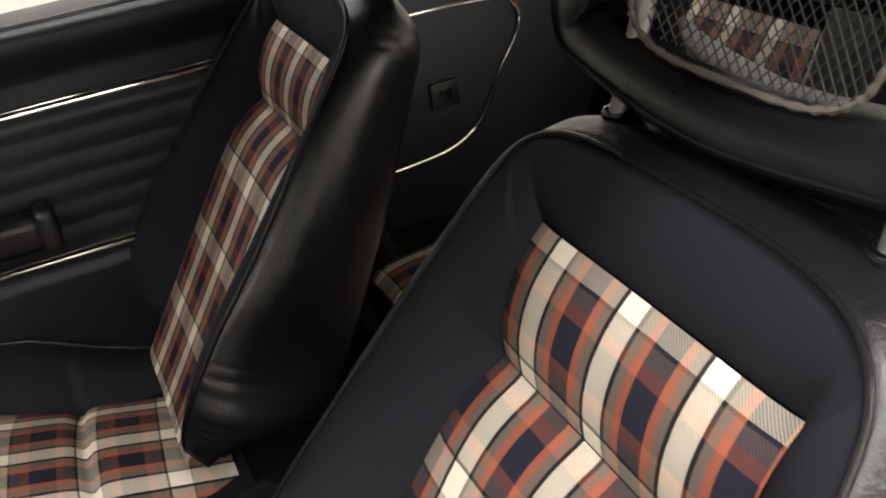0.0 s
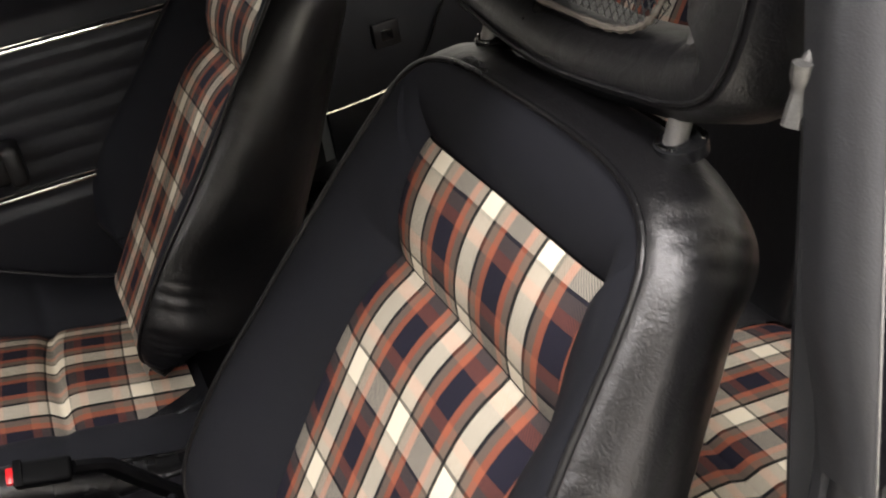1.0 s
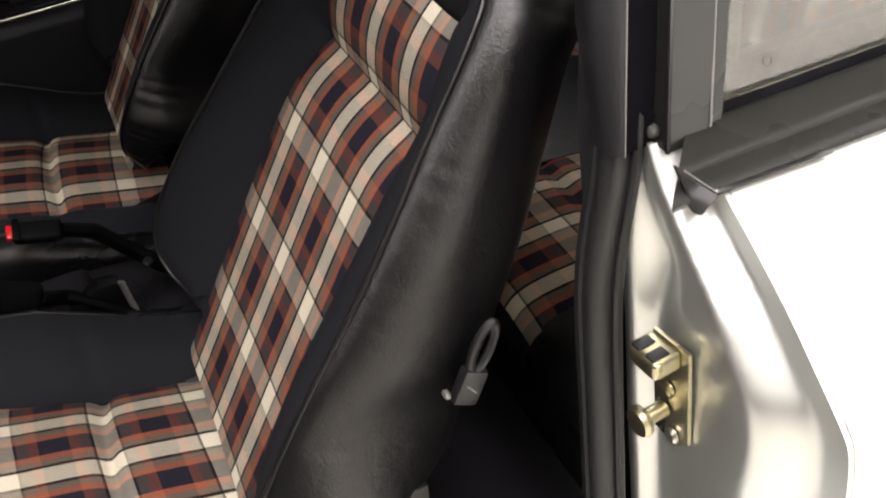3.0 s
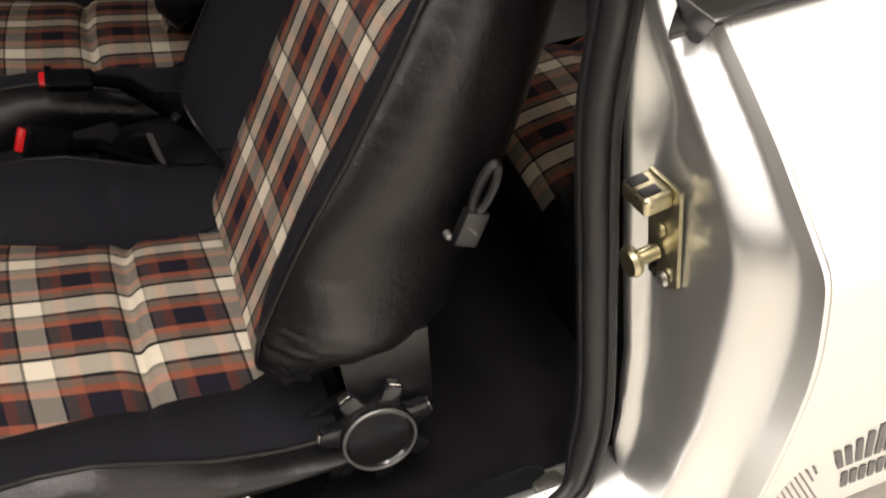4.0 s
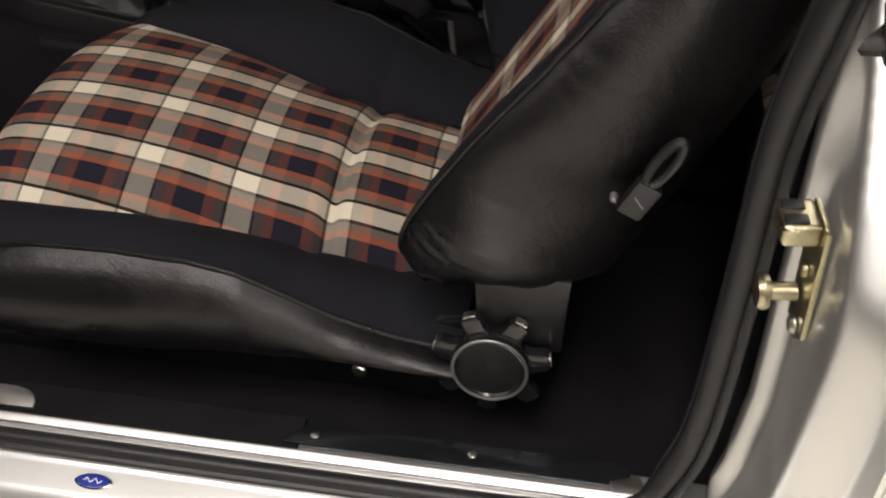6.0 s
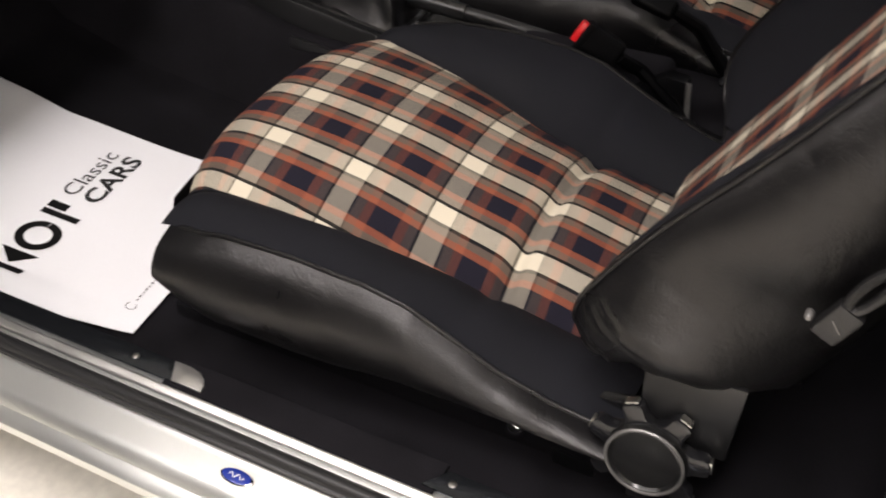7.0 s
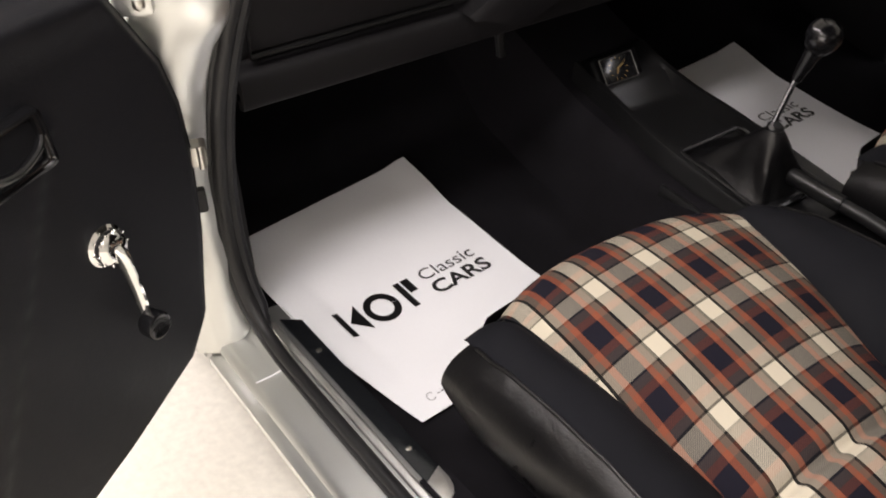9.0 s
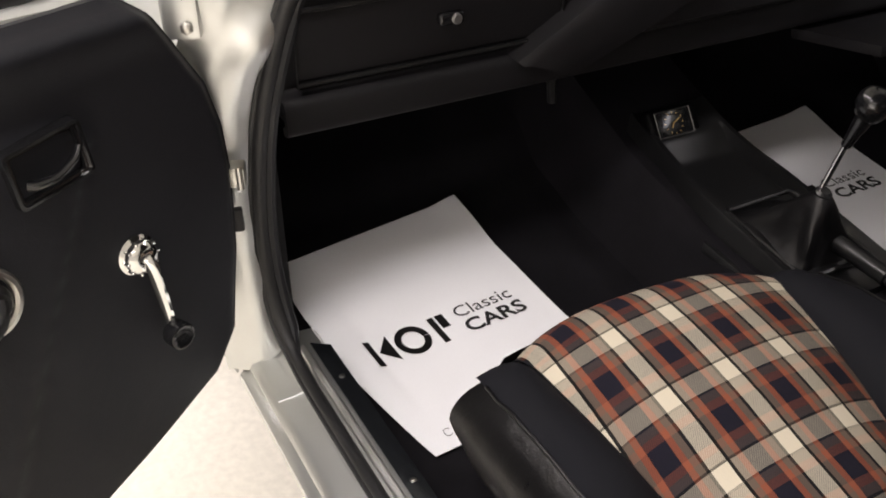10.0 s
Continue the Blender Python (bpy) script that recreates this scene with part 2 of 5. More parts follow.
def surf(fn, nu, nv, bm=None):
    bm = bm or bmesh.new()
    lay = bm.loops.layers.uv.get("weave") or bm.loops.layers.uv.new("weave")
    rows, co = [], {}
    for i in range(nu + 1):
        row = []
        for j in range(nv + 1):
            p, w = fn(i / nu, j / nv)
            v = bm.verts.new(p)
            co[v] = w
            row.append(v)
        rows.append(row)
    for i in range(nu):
        for j in range(nv):
            f = bm.faces.new((rows[i][j], rows[i + 1][j], rows[i + 1][j + 1], rows[i][j + 1]))
            for lp in f.loops:
                lp[lay].uv = co[lp.vert]
    return bm


def solid(bm, thick, away=None):
    """Gives a sheet a thickness, along its normals or towards the given direction."""
    geo = bm.faces[:]
    bmesh.ops.recalc_face_normals(bm, faces=geo)
    if away is None:
        bmesh.ops.solidify(bm, geom=geo, thickness=thick)
    else:
        old = set(bm.verts)
        bmesh.ops.extrude_face_region(bm, geom=geo, use_keep_orig=True)
        bmesh.ops.translate(bm, vec=Vector(away).normalized() * thick, verts=[v for v in bm.verts if v not in old])
    return bm


def spline(pts, n):
    """n + 1 points on a smooth line through pts."""
    pts = [Vector(p) for p in pts]
    out, m = [], len(pts) - 1
    for k in range(n + 1):
        f = k / n * m
        i = min(int(f), m - 1)
        t = f - i
        a, b, c, d = pts[max(i - 1, 0)], pts[i], pts[i + 1], pts[min(i + 2, m)]
        out.append(0.5 * (2 * b + (c - a) * t + (2 * a - 5 * b + 4 * c - d) * t * t + (3 * b - a - 3 * c + d) * t ** 3))
    return out


def lerp(table, x):
    """Looks x up in a table of (x, value)."""
    xs = [r[0] for r in table]
    return float(np.interp(x, xs, [r[1] for r in table]))


def tube(pts, r, n=8, bm=None, closed=False, flat=1.0):
    bm = bm or bmesh.new()
    pts = [Vector(p) for p in pts]
    rings, up = [], None
    for i, p in enumerate(pts):
        a, b = pts[i - 1 if (i or closed) else 0], pts[(i + 1) % len(pts) if (closed or i + 1 < len(pts)) else i]
        d = (b - a).normalized()
        if up is None:
            up = d.orthogonal().normalized()
        up = (up - d * up.dot(d)).normalized()
        side = d.cross(up)
        rr = r(i / max(1, len(pts) - 1)) if callable(r) else r
        rings.append([bm.verts.new(p + (up * math.cos(k * 2 * math.pi / n) + side * flat * math.sin(k * 2 * math.pi / n)) * rr) for k in range(n)])
    for i in range(len(rings) - (0 if closed else 1)):
        A, B = rings[i], rings[(i + 1) % len(rings)]
        for k in range(n):
            bm.faces.new((A[k], A[(k + 1) % n], B[(k + 1) % n], B[k]))
    if not closed:
        bm.faces.new(rings[0][::-1])
        bm.faces.new(rings[-1])
    return bm


def rbox(size, m=Matrix(), bev=0.004, segs=2, bm=None):
    own = bmesh.new()
    bmesh.ops.create_cube(own, size=1.0)
    bmesh.ops.scale(own, vec=size, verts=own.verts)
    if bev:
        bmesh.ops.bevel(own, geom=own.edges[:], offset=bev, segments=segs, profile=0.6, affect="EDGES")
    bmesh.ops.transform(own, matrix=m, verts=own.verts)
    if bm is None:
        return own
    tmp = bpy.data.meshes.new("tmp")
    own.to_mesh(tmp)
    own.free()
    bm.from_mesh(tmp)
    bpy.data.meshes.remove(tmp)
    return bm


def lathe(profile, m=Matrix(), n=24, bm=None):
    """Turns (radius, height) pairs round local z."""
    bm = bm or bmesh.new()
    rings = []
    for r, h in profile:
        rings.append([bm.verts.new(m @ Vector((r * math.cos(2 * math.pi * k / n), r * math.sin(2 * math.pi * k / n), h))) for k in range(n)])
    for A, B in zip(rings, rings[1:]):
        for k in range(n):
            bm.faces.new((A[k], A[(k + 1) % n], B[(k + 1) % n], B[k]))
    bm.faces.new(rings[0][::-1])
    bm.faces.new(rings[-1])
    return bm


def prism(outline, thick, m=Matrix(), bev=0.0, bm=None):
    """A plate with the given outline in local xy, from z = 0 down to -thick."""
    own = bmesh.new()
    vs = [own.verts.new((x, y, 0)) for x, y in outline]
    f = own.faces.new(vs)
    r = bmesh.ops.extrude_face_region(own, geom=[f])
    bmesh.ops.translate(own, vec=(0, 0, -thick), verts=[v for v in r["geom"] if isinstance(v, bmesh.types.BMVert)])
    if bev:
        bmesh.ops.bevel(own, geom=own.edges[:], offset=bev, segments=2, profile=0.6, affect="EDGES")
    bmesh.ops.transform(own, matrix=m, verts=own.verts)
    if bm is None:
        return own
    tmp = bpy.data.meshes.new("tmp")
    own.to_mesh(tmp)
    own.free()
    bm.from_mesh(tmp)
    bpy.data.meshes.remove(tmp)
    return bm


def axes(origin, x, y):
    """A frame at origin with the given local x and y directions."""
    x = Vector(x).normalized()
    z = x.cross(Vector(y)).normalized()
    y = z.cross(x)
    m = Matrix((x, y, z)).transposed().to_4x4()
    m.translation = origin
    return m


def loft(sections, bm=None, closed=False, caps=False):
    bm = bm or bmesh.new()
    rows = [[bm.verts.new(p) for p in s] for s in sections]
    n = len(rows[0])
    for A, B in zip(rows, rows[1:]):
        for k in range(n if closed else n - 1):
            bm.faces.new((A[k], A[(k + 1) % n], B[(k + 1) % n], B[k]))
    if caps:
        bm.faces.new(rows[0][::-1])
        bm.faces.new(rows[-1])
    return bm


def smooth01(t):
    t = max(0.0, min(1.0, t))
    return t * t * (3 - 2 * t)


MID = 0.842  # the car's middle plane, y


# ---- showroom ----
tagged(part("ground", rbox((16, 14, 0.1), pose(0, 1, -0.05), 0), FLOORMAT, smooth=False), "cream sealed concrete showroom floor", "floor", kind="structure")
for nm, c, s in (("wall_north", (0, 8.05, 1.75), (16, 0.1, 3.5)), ("wall_south", (0, -6.05, 1.75), (16, 0.1, 3.5)),
                 ("wall_east", (8.05, 1, 1.75), (0.1, 14, 3.5)), ("wall_west", (-8.05, 1, 1.75), (0.1, 14, 3.5))):
    tagged(part(nm, rbox(s, pose(*c), 0), WALLMAT, smooth=False), "plain white painted showroom wall", "wall", kind="structure")
tagged(part("ceiling", rbox((16, 14, 0.1), pose(0, 1, 3.55), 0), WALLMAT, smooth=False), "plain white showroom ceiling", "ceiling", kind="structure")

# ---- car body ----
body = thing("car_body", (0, MID, 0.15), "silver two-door coupe body shell with a black cabin", "car body", kind="structure")

# outline of the flank, outside: height -> y
FLANK = ((0.30, -0.018), (0.34, -0.034), (0.42, -0.054), (0.50, -0.073), (0.577, -0.089), (0.64, -0.099), (0.69, -0.100), (0.727, -0.096), (0.746, -0.080), (0.77, -0.055), (0.795, -0.028), (0.82, 0.004), (0.846, 0.040), (0.872, 0.076))


FLANKLINE = spline([(z, y, 0) for z, y in FLANK], 80)


def flank(z):
    return lerp([(p.x, p.y) for p in FLANKLINE], z)


def quarter(side):
    """The rear flank behind the door opening, from the lock pillar's edge to the tail."""
    def fn(i, j):
        x = 0.036 + 1.45 * i ** 1.7
        z = 0.314 + 0.558 * j
        f = (x - 0.036) / 1.45
        y = flank(z) + 0.004 * math.sin(math.pi * f) + 0.10 * max(0, f - 0.6) ** 2
        if i == 0:
            y += 0.007
        y = y if side < 0 else 2 * MID - y
        return Vector((x, y, z)), (x, z)
    return solid(surf(fn, 30, 80), 0.004, (0, -side, 0))


part("rear_flank", quarter(-1), SILVER, body, "silver rear side panel with grey stripe decal")
part("rear_flank", quarter(1), SILVER, body)


def lock_pillar():
    """Face of the door post: ridge by the seal, sunk middle, outer ridge and flange."""
    prof = ((0.0, -0.006), (0.02, -0.012), (0.06, -0.012), (0.085, -0.008), (0.115, 0.001), (0.15, 0.005), (0.40, 0.003), (0.62, 0.0), (1.0, 0.0))

    def fn(i, j):
        z = 0.315 + 0.555 * i
        yi = lerp(((0.31, 0.075), (0.36, 0.085), (0.45, 0.100), (0.6, 0.108), (0.75, 0.112), (0.87, 0.112)), z)
        yo = flank(z)
        yo = min(yo, yi - 0.02)
        xb = lerp(((0.31, -0.035), (0.36, -0.03), (0.42, -0.012), (0.5, -0.002), (0.9, 0.008)), z)
        deep = smooth01((z - 0.345) / 0.05) * (0.35 + 0.65 * smooth01((0.865 - z) / 0.10))
        dx = lerp(prof, j)
        dent = -0.006 * math.exp(-((z - 0.755) / 0.012) ** 2 - ((j - 0.42) / 0.12) ** 2)
        for zc, jc, tilt in ((0.722, 0.50, 0.9), (0.702, 0.56, 0.9)):
            along, across = (j - jc) + (z - zc) * 1.5, (z - zc) - (j - jc) * 0.09 * tilt
            dent -= 0.0025 * math.exp(-(along / 0.10) ** 2 - (across / 0.006) ** 2)
        leaf = 0.012 * math.exp(-((z - 0.775) / 0.035) ** 2 - ((j - 0.20) / 0.09) ** 2)
        j0 = lerp(((0.40, 0.60), (0.52, 0.66), (0.70, 0.70), (0.78, 0.64), (0.85, 0.40)), z)
        back = smooth01((j - j0) / 0.19) * 0.93 + 0.07 * smooth01((j - j0 + 0.2) / 0.5)
        x = xb + (dx + dent + leaf) * deep + (0.035 - xb) * back
        return Vector((x, yi + (yo - yi) * j, z)), (j, z)
    return solid(surf(fn, 60, 48), 0.004, (1, 0, 0))


pillar = part("lock_pillar", lock_pillar(), SILVER, body, "silver pressed-steel door post face")
for s in (-1, 1):
    f = (lambda y: y) if s < 0 else (lambda y: 2 * MID - y)
    secs = []
    for z, dy, dx in ((0.30, -0.024, -0.006), (0.5, -0.006, -0.004), (0.88, 0.0, 0.0), (1.05, 0.043, 0.042), (1.26, 0.095, 0.092)):
        secs.append([(x + dx, f(y + dy), z) for x, y in ((-0.002, 0.116), (0.09, 0.110), (0.09, 0.158), (0.02, 0.162), (-0.012, 0.158), (-0.017, 0.150))])
    part("inner_post", loft(secs, closed=True, caps=True), POSTVINYL, body, "black vinyl covered inner door post")

# striker plate on the lock pillar
sm = axes((0.003, 0.052, 0.672), (0.12, -1, 0.0), (0.0, 0.0, 1))
striker = part("striker_plate", prism([(-0.020, -0.055), (0.004, -0.060), (0.021, -0.046), (0.021, 0.052), (-0.020, 0.052)], 0.004, sm @ pose(0, 0, 0.006), 0.0012), ZINC, body, "yellow zinc door striker plate")
part("striker_block", rbox((0.034, 0.018, 0.026), sm @ pose(-0.003, 0.043, 0.019), 0.005, 3), ZINC, striker)
part("rubber_pad", rbox((0.011, 0.006, 0.016), sm @ pose(-0.011, 0.0505, 0.022), 0.002), RUBBER, striker)
part("rubber_pad", rbox((0.011, 0.006, 0.016), sm @ pose(0.005, 0.0505, 0.022), 0.002), RUBBER, striker)
part("striker_pin", lathe([(0.007, 0.004), (0.007, 0.022), (0.013, 0.024), (0.014, 0.028), (0.012, 0.032)], sm @ pose(-0.005, -0.022, 0.004), 20), ZINC, striker)
part("bolt", lathe([(0.0075, 0.0), (0.0075, 0.002), (0.0055, 0.004)], sm @ pose(0.004, -0.046, 0.007), 14), STEEL, striker)
part("bolt", lathe([(0.006, 0.0), (0.006, 0.003), (0.004, 0.004)], sm @ pose(0.0, 0.004, 0.007), 14), ZINC, striker)

# decal stripes low on the rear flank
decals = part("side_decal", rbox((0.002, 0.001, 0.002), pose(0.3, flank(0.33) - 0.002, 0.33), 0), DECAL, body, "grey graduated side stripe decal")


def decal_bar(x0, z0, x1, z1, w):
    def fn(i, j):
        x, z = x0 + (x1 - x0) * i + w * (j - 0.5), z0 + (z1 - z0) * i
        return Vector((x, flank(z) - 0.0009 + 0.004 * math.sin(math.pi * (x - 0.036) / 1.45), z)), (0, 0)
    return solid(surf(fn, 8, 1), 0.0004)


for k in range(14):
    f = k / 13
    x0, zt = 0.034 + 0.036 * f + 0.008 * f * (1 - f), 0.357 + 0.101 * f
    x1 = 0.042 + 0.088 * f
    part("stripe", decal_bar(x0, zt, x1, 0.331, 0.0013 + 0.0006 * f), DECAL, decals)
part("stripe", decal_bar(0.076, 0.460, 0.093, 0.424, 0.0024), DECAL, decals)
part("stripe", decal_bar(0.083, 0.461, 0.092, 0.440, 0.0026), DECAL, decals)
for k in range(14):
    top = 0.476 + 0.026 * smooth01(k / 5)
    part("stripe", decal_bar(0.102 + 0.0095 * k, top, 0.102 + 0.0095 * k + 0.017, 0.430, 0.0068), DECAL, decals)
    part("stripe", decal_bar(0.130 + 0.0095 * k, 0.412, 0.130 + 0.0095 * k + 0.011, 0.372, 0.0068), DECAL, decals)

# sill below the door opening
SILL = ((0.118, 0.27), (0.112, 0.340), (0.104, 0.349), (0.070, 0.351), (0.052, 0.346), (0.044, 0.338), (0.036, 0.3345), (0.012, 0.332), (0.002, 0.327),
        (-0.003, 0.318), (0.000, 0.312), (-0.010, 0.309), (-0.016, 0.303), (-0.016, 0.292), (-0.006, 0.27), (0.02, 0.22), (0.06, 0.19))


def sill_mesh(side, x0=-1.205, x1=0.02):
    secs = []
    for k in range(25):
        x = x0 + (x1 - x0) * k / 24
        secs.append([(x, y if side < 0 else 2 * MID - y, z) for y, z in SILL])
    return solid(loft(secs), 0.003, (0, 0.3 if side < 0 else -0.3, -1))


sill = part("sill", sill_mesh(-1), SILVER, body, "silver painted door sill")
part("sill", sill_mesh(1), SILVER, body)
part("panel_joint", tube([(-1.075, 0.046, 0.3395), (-1.077, 0.03, 0.3345), (-1.08, 0.006, 0.3315)], 0.0012, 6), PAPER, sill, "pale sealer line across the sill")
part("panel_joint", tube([(-0.045, 0.046, 0.3395), (-0.043, 0.03, 0.3345), (-0.041, 0.006, 0.3315)], 0.0010, 6), RUBBER, sill)
bm_ = axes((-0.627, 0.0235, 0.3335), (1, 0, 0), (0, 1, 0.09))
badge = part("maker_badge", lathe([(0.0200, 0.0), (0.0200, 0.0018), (0.0185, 0.0026)], bm_ @ Matrix.Diagonal((1, 0.44, 1, 1)), 40), CHROME, sill, "chrome-rimmed blue oval maker badge")
part("badge_field", lathe([(0.0178, 0.0024), (0.0178, 0.0032), (0.0165, 0.0036)], bm_ @ Matrix.Diagonal((1, 0.44, 1, 1)), 40), BLUE, badge)
part("badge_mark", tube([bm_ @ Vector((x, 0.0022 * math.sin(x * 700), 0.0037)) for x in np.linspace(-0.0095, 0.0095, 26)], 0.0005, 5), PAPER, badge)

tread = part("tread_strip", rbox((1.09, 0.0120, 0.008), pose(-0.61, 0.0715, 0.3565, 20, 0, 0), 0.0035, 4), ALU, body, "bright metal sill tread strip")
for x0, x1 in ((-1.16, -0.757), (-0.445, -0.105)):
    pl = part("tread_plate", prism([(x0, 0.0855), (x0 + 0.02, 0.112), (x1 - 0.014, 0.112), (x1, 0.104), (x1 + 0.006, 0.0855)], 0.004, pose(0, 0, 0.3575), 0.001), PLATE, body, "dark polished steel sill plate")
    for xs in ((x0 + 0.10, x1 - 0.064) if x0 < -1 else (x0 + 0.03, x1 - 0.15)):
        part("screw", lathe([(0.0045, 0), (0.0045, 0.0012), (0.0025, 0.002)], pose(xs, 0.098, 0.3575), 14), STEEL, pl)
# pale D-shaped piece stands for a bright reflection on the dark plate
part("tread_end", prism([(-0.760, 0.0857), (-0.768, 0.100), (-0.775, 0.112), (-0.752, 0.112), (-0.737, 0.109), (-0.727, 0.103), (-0.721, 0.095), (-0.719, 0.0857)], 0.003, pose(0, 0, 0.3585), 0.0012), ALU, body, "bright end piece drawn for a reflection on the plate")
part("tread_end", rbox((0.03, 0.02, 0.006), pose(-0.105, 0.083, 0.358, 0, 0, 20), 0.002), STEEL, body)

part("carpet_edge", rbox((0.34, 0.040, 0.006), pose(-0.60, 0.1005, 0.3525), 0.002), CARPET, body, "black carpet edge on the sill")
# rubber seal round the door opening
SEAL = [(-1.03, 0.15, 1.04), (-1.075, 0.105, 0.95), (-1.105, 0.075, 0.87), (-1.150, 0.052, 0.74), (-1.178, 0.043, 0.62), (-1.190, 0.042, 0.52), (-1.186, 0.045, 0.45), (-1.160, 0.048, 0.395),
        (-1.105, 0.051, 0.362), (-1.0, 0.052, 0.352), (-0.7, 0.052, 0.351), (-0.4, 0.051, 0.351), (-0.18, 0.052, 0.352), (-0.100, 0.060, 0.362), (-0.066, 0.078, 0.40), (-0.048, 0.092, 0.46),
        (-0.036, 0.106, 0.6), (-0.028, 0.111, 0.75), (-0.008, 0.112, 0.86), (0.010, 0.137, 0.94), (0.036, 0.168, 1.06), (0.062, 0.20, 1.18), (0.072, 0.215, 1.24)]


def on_sill(p):
    return smooth01((0.40 - p.z) / 0.035)


LINE = spline(SEAL, 160)
seal = part("door_seal", tube(LINE, lambda t: 0.0125 - 0.003 * on_sill(LINE[round(t * 160)]), 10), RUBBER, body, "black rubber door opening seal")
inner = [p + Vector((-0.004 if p.x > -0.2 else (0.004 if p.x < -1.1 else 0), 0.014 * (1 - on_sill(p)) + 0.004 * on_sill(p), -0.004 * on_sill(p))) for p in LINE]
part("seal_lip", tube(inner, lambda t: 0.0085 - 0.003 * on_sill(LINE[round(t * 160)]), 8), POSTVINYL, seal)
part("seal_lip", tube([p + Vector((0.010 * (p.x > -0.12), -0.0120 + 0.003 * on_sill(p), -0.003 * on_sill(p))) for p in LINE], 0.0045, 8), RUBBER, seal)

# front post between door hinge and seal
def front_post():
    def fn(i, j):
        z = 0.315 + 0.62 * i
        x = lerp(((0.31, -1.19), (0.40, -1.19), (0.52, -1.196), (0.62, -1.186), (0.74, -1.16), (0.84, -1.125), (0.94, -1.085)), z)
        y0, y1 = lerp(((0.31, 0.055), (0.6, 0.050), (0.75, 0.062), (0.94, 0.12)), z), lerp(((0.31, -0.03), (0.5, -0.045), (0.75, -0.075), (0.94, -0.02)), z)
        swell = 0.016 * math.exp(-((z - 0.845) / 0.03) ** 2 - ((j - 0.35) / 0.22) ** 2) - 0.014 * math.exp(-((z - 0.905) / 0.02) ** 2 - ((j - 0.4) / 0.3) ** 2)
        x += 0.010 * math.sin(math.pi * min(1, j * 1.6)) + swell - 0.02 * smooth01((j - 0.6) / 0.4)
        return Vector((x, y0 + (y1 - y0) * j, z)), (j, z)
    return solid(surf(fn, 60, 24), 0.004, (-1, 0, 0))


fpost = part("hinge_post", front_post(), SILVER, body, "silver pressed-steel hinge post")
part("front_wing", solid(surf(lambda i, j: (Vector((-1.215 - 1.2 * i, flank(0.30 + 0.572 * j) + 0.0, 0.30 + 0.572 * j)), (0, 0)), 12, 24), 0.004), SILVER, body)
part("front_wing", solid(surf(lambda i, j: (Vector((-1.215 - 1.2 * i, 2 * MID - flank(0.30 + 0.572 * j), 0.30 + 0.572 * j)), (0, 0)), 12, 24), 0.004), SILVER, body)
hinge = part("check_strap", rbox((0.03, 0.024, 0.028), pose(-1.140, 0.006, 0.671, 0, 0, -20), 0.004), STEEL, fpost, "bright door check strap")
part("strap_pin", lathe([(0.005, -0.016), (0.005, 0.016)], pose(-1.126, 0.006, 0.671), 12), STEEL, hinge)
part("buffer", rbox((0.014, 0.016, 0.034), pose(-1.148, 0.001, 0.600, 0, 0, -15), 0.004), RUBBER, fpost, "black rubber door buffer")
hg = part("door_hinge", rbox((0.030, 0.045, 0.075), pose(-1.13, -0.035, 0.905, 0, 0, -25), 0.005), SILVER, fpost, "silver door hinge with two bolts")
for dz in (-0.022, 0.02):
    part("bolt", lathe([(0.008, 0), (0.008, 0.006), (0.005, 0.008)], pose(-1.114, -0.034, 0.905 + dz, 0, 90, -25), 6), STEEL, hg)

# floor pan with carpet: flat, then rising to the toe board
FLOORLINE = ((-1.75, 0.66), (-1.58, 0.50), (-1.47, 0.385), (-1.30, 0.335), (-1.10, 0.305), (-0.93, 0.284), (-0.80, 0.276), (0.0, 0.272), (0.25, 0.272))


def floor_z(x):
    return lerp(FLOORLINE, x)


def tunnel_z(x):
    return lerp(((-1.75, 0.70), (-1.45, 0.56), (-1.25, 0.48), (-1.0, 0.42), (-0.6, 0.40), (0.25, 0.38)), x)


def carpet(i, j):
    x = -1.75 + 1.9 * i
    y = 0.091 + (2 * MID - 0.182) * j
    hump = smooth01((0.185 - abs(y - MID)) / 0.075)
    z = floor_z(x) + max(0, tunnel_z(x) - floor_z(x)) * hump
    z += 0.0015 * noise.noise(Vector((x * 60, y * 60, 0)))
    return Vector((x, y, z)), (x, y)


part("carpet", solid(surf(carpet, 120, 110), 0.01, (0, 0, -1)), CARPET, body, "black loop carpet on the cabin floor")
for s in (-1, 1):
    ky = 0.080 if s < 0 else 2 * MID - 0.080
    # the far panel is raised only to block light coming over it
    part("kick_panel", rbox((0.52, 0.02, 0.62 if s < 0 else 0.80), pose(-1.495, ky, 0.62 if s < 0 else 0.71), 0.006), DASH, body, "black footwell side panel")
part("bulkhead", rbox((0.02, 2 * MID - 0.2, 0.5), pose(-1.74, MID, 0.88), 0.004), DASH, body)
part("under_shell", rbox((3.2, 2 * MID - 0.10, 0.02), pose(-0.4, MID, 0.185), 0.004), RUBBER, body)

# roof (unseen) and posts that close the cabin overhead
# its front edge is set forward to shade the far mat
def roof(i, j):
    x, y = -0.86 + 1.74 * i, 0.27 + (2 * MID - 0.54) * j
    return Vector((x, y, 1.285 + 0.05 * math.sin(math.pi * j) + 0.03 * math.sin(math.pi * i))), (x, y)


def roof_skin(i, j):
    p, w = roof(i, j)
    return p + Vector((0, 0, 0.040)), w


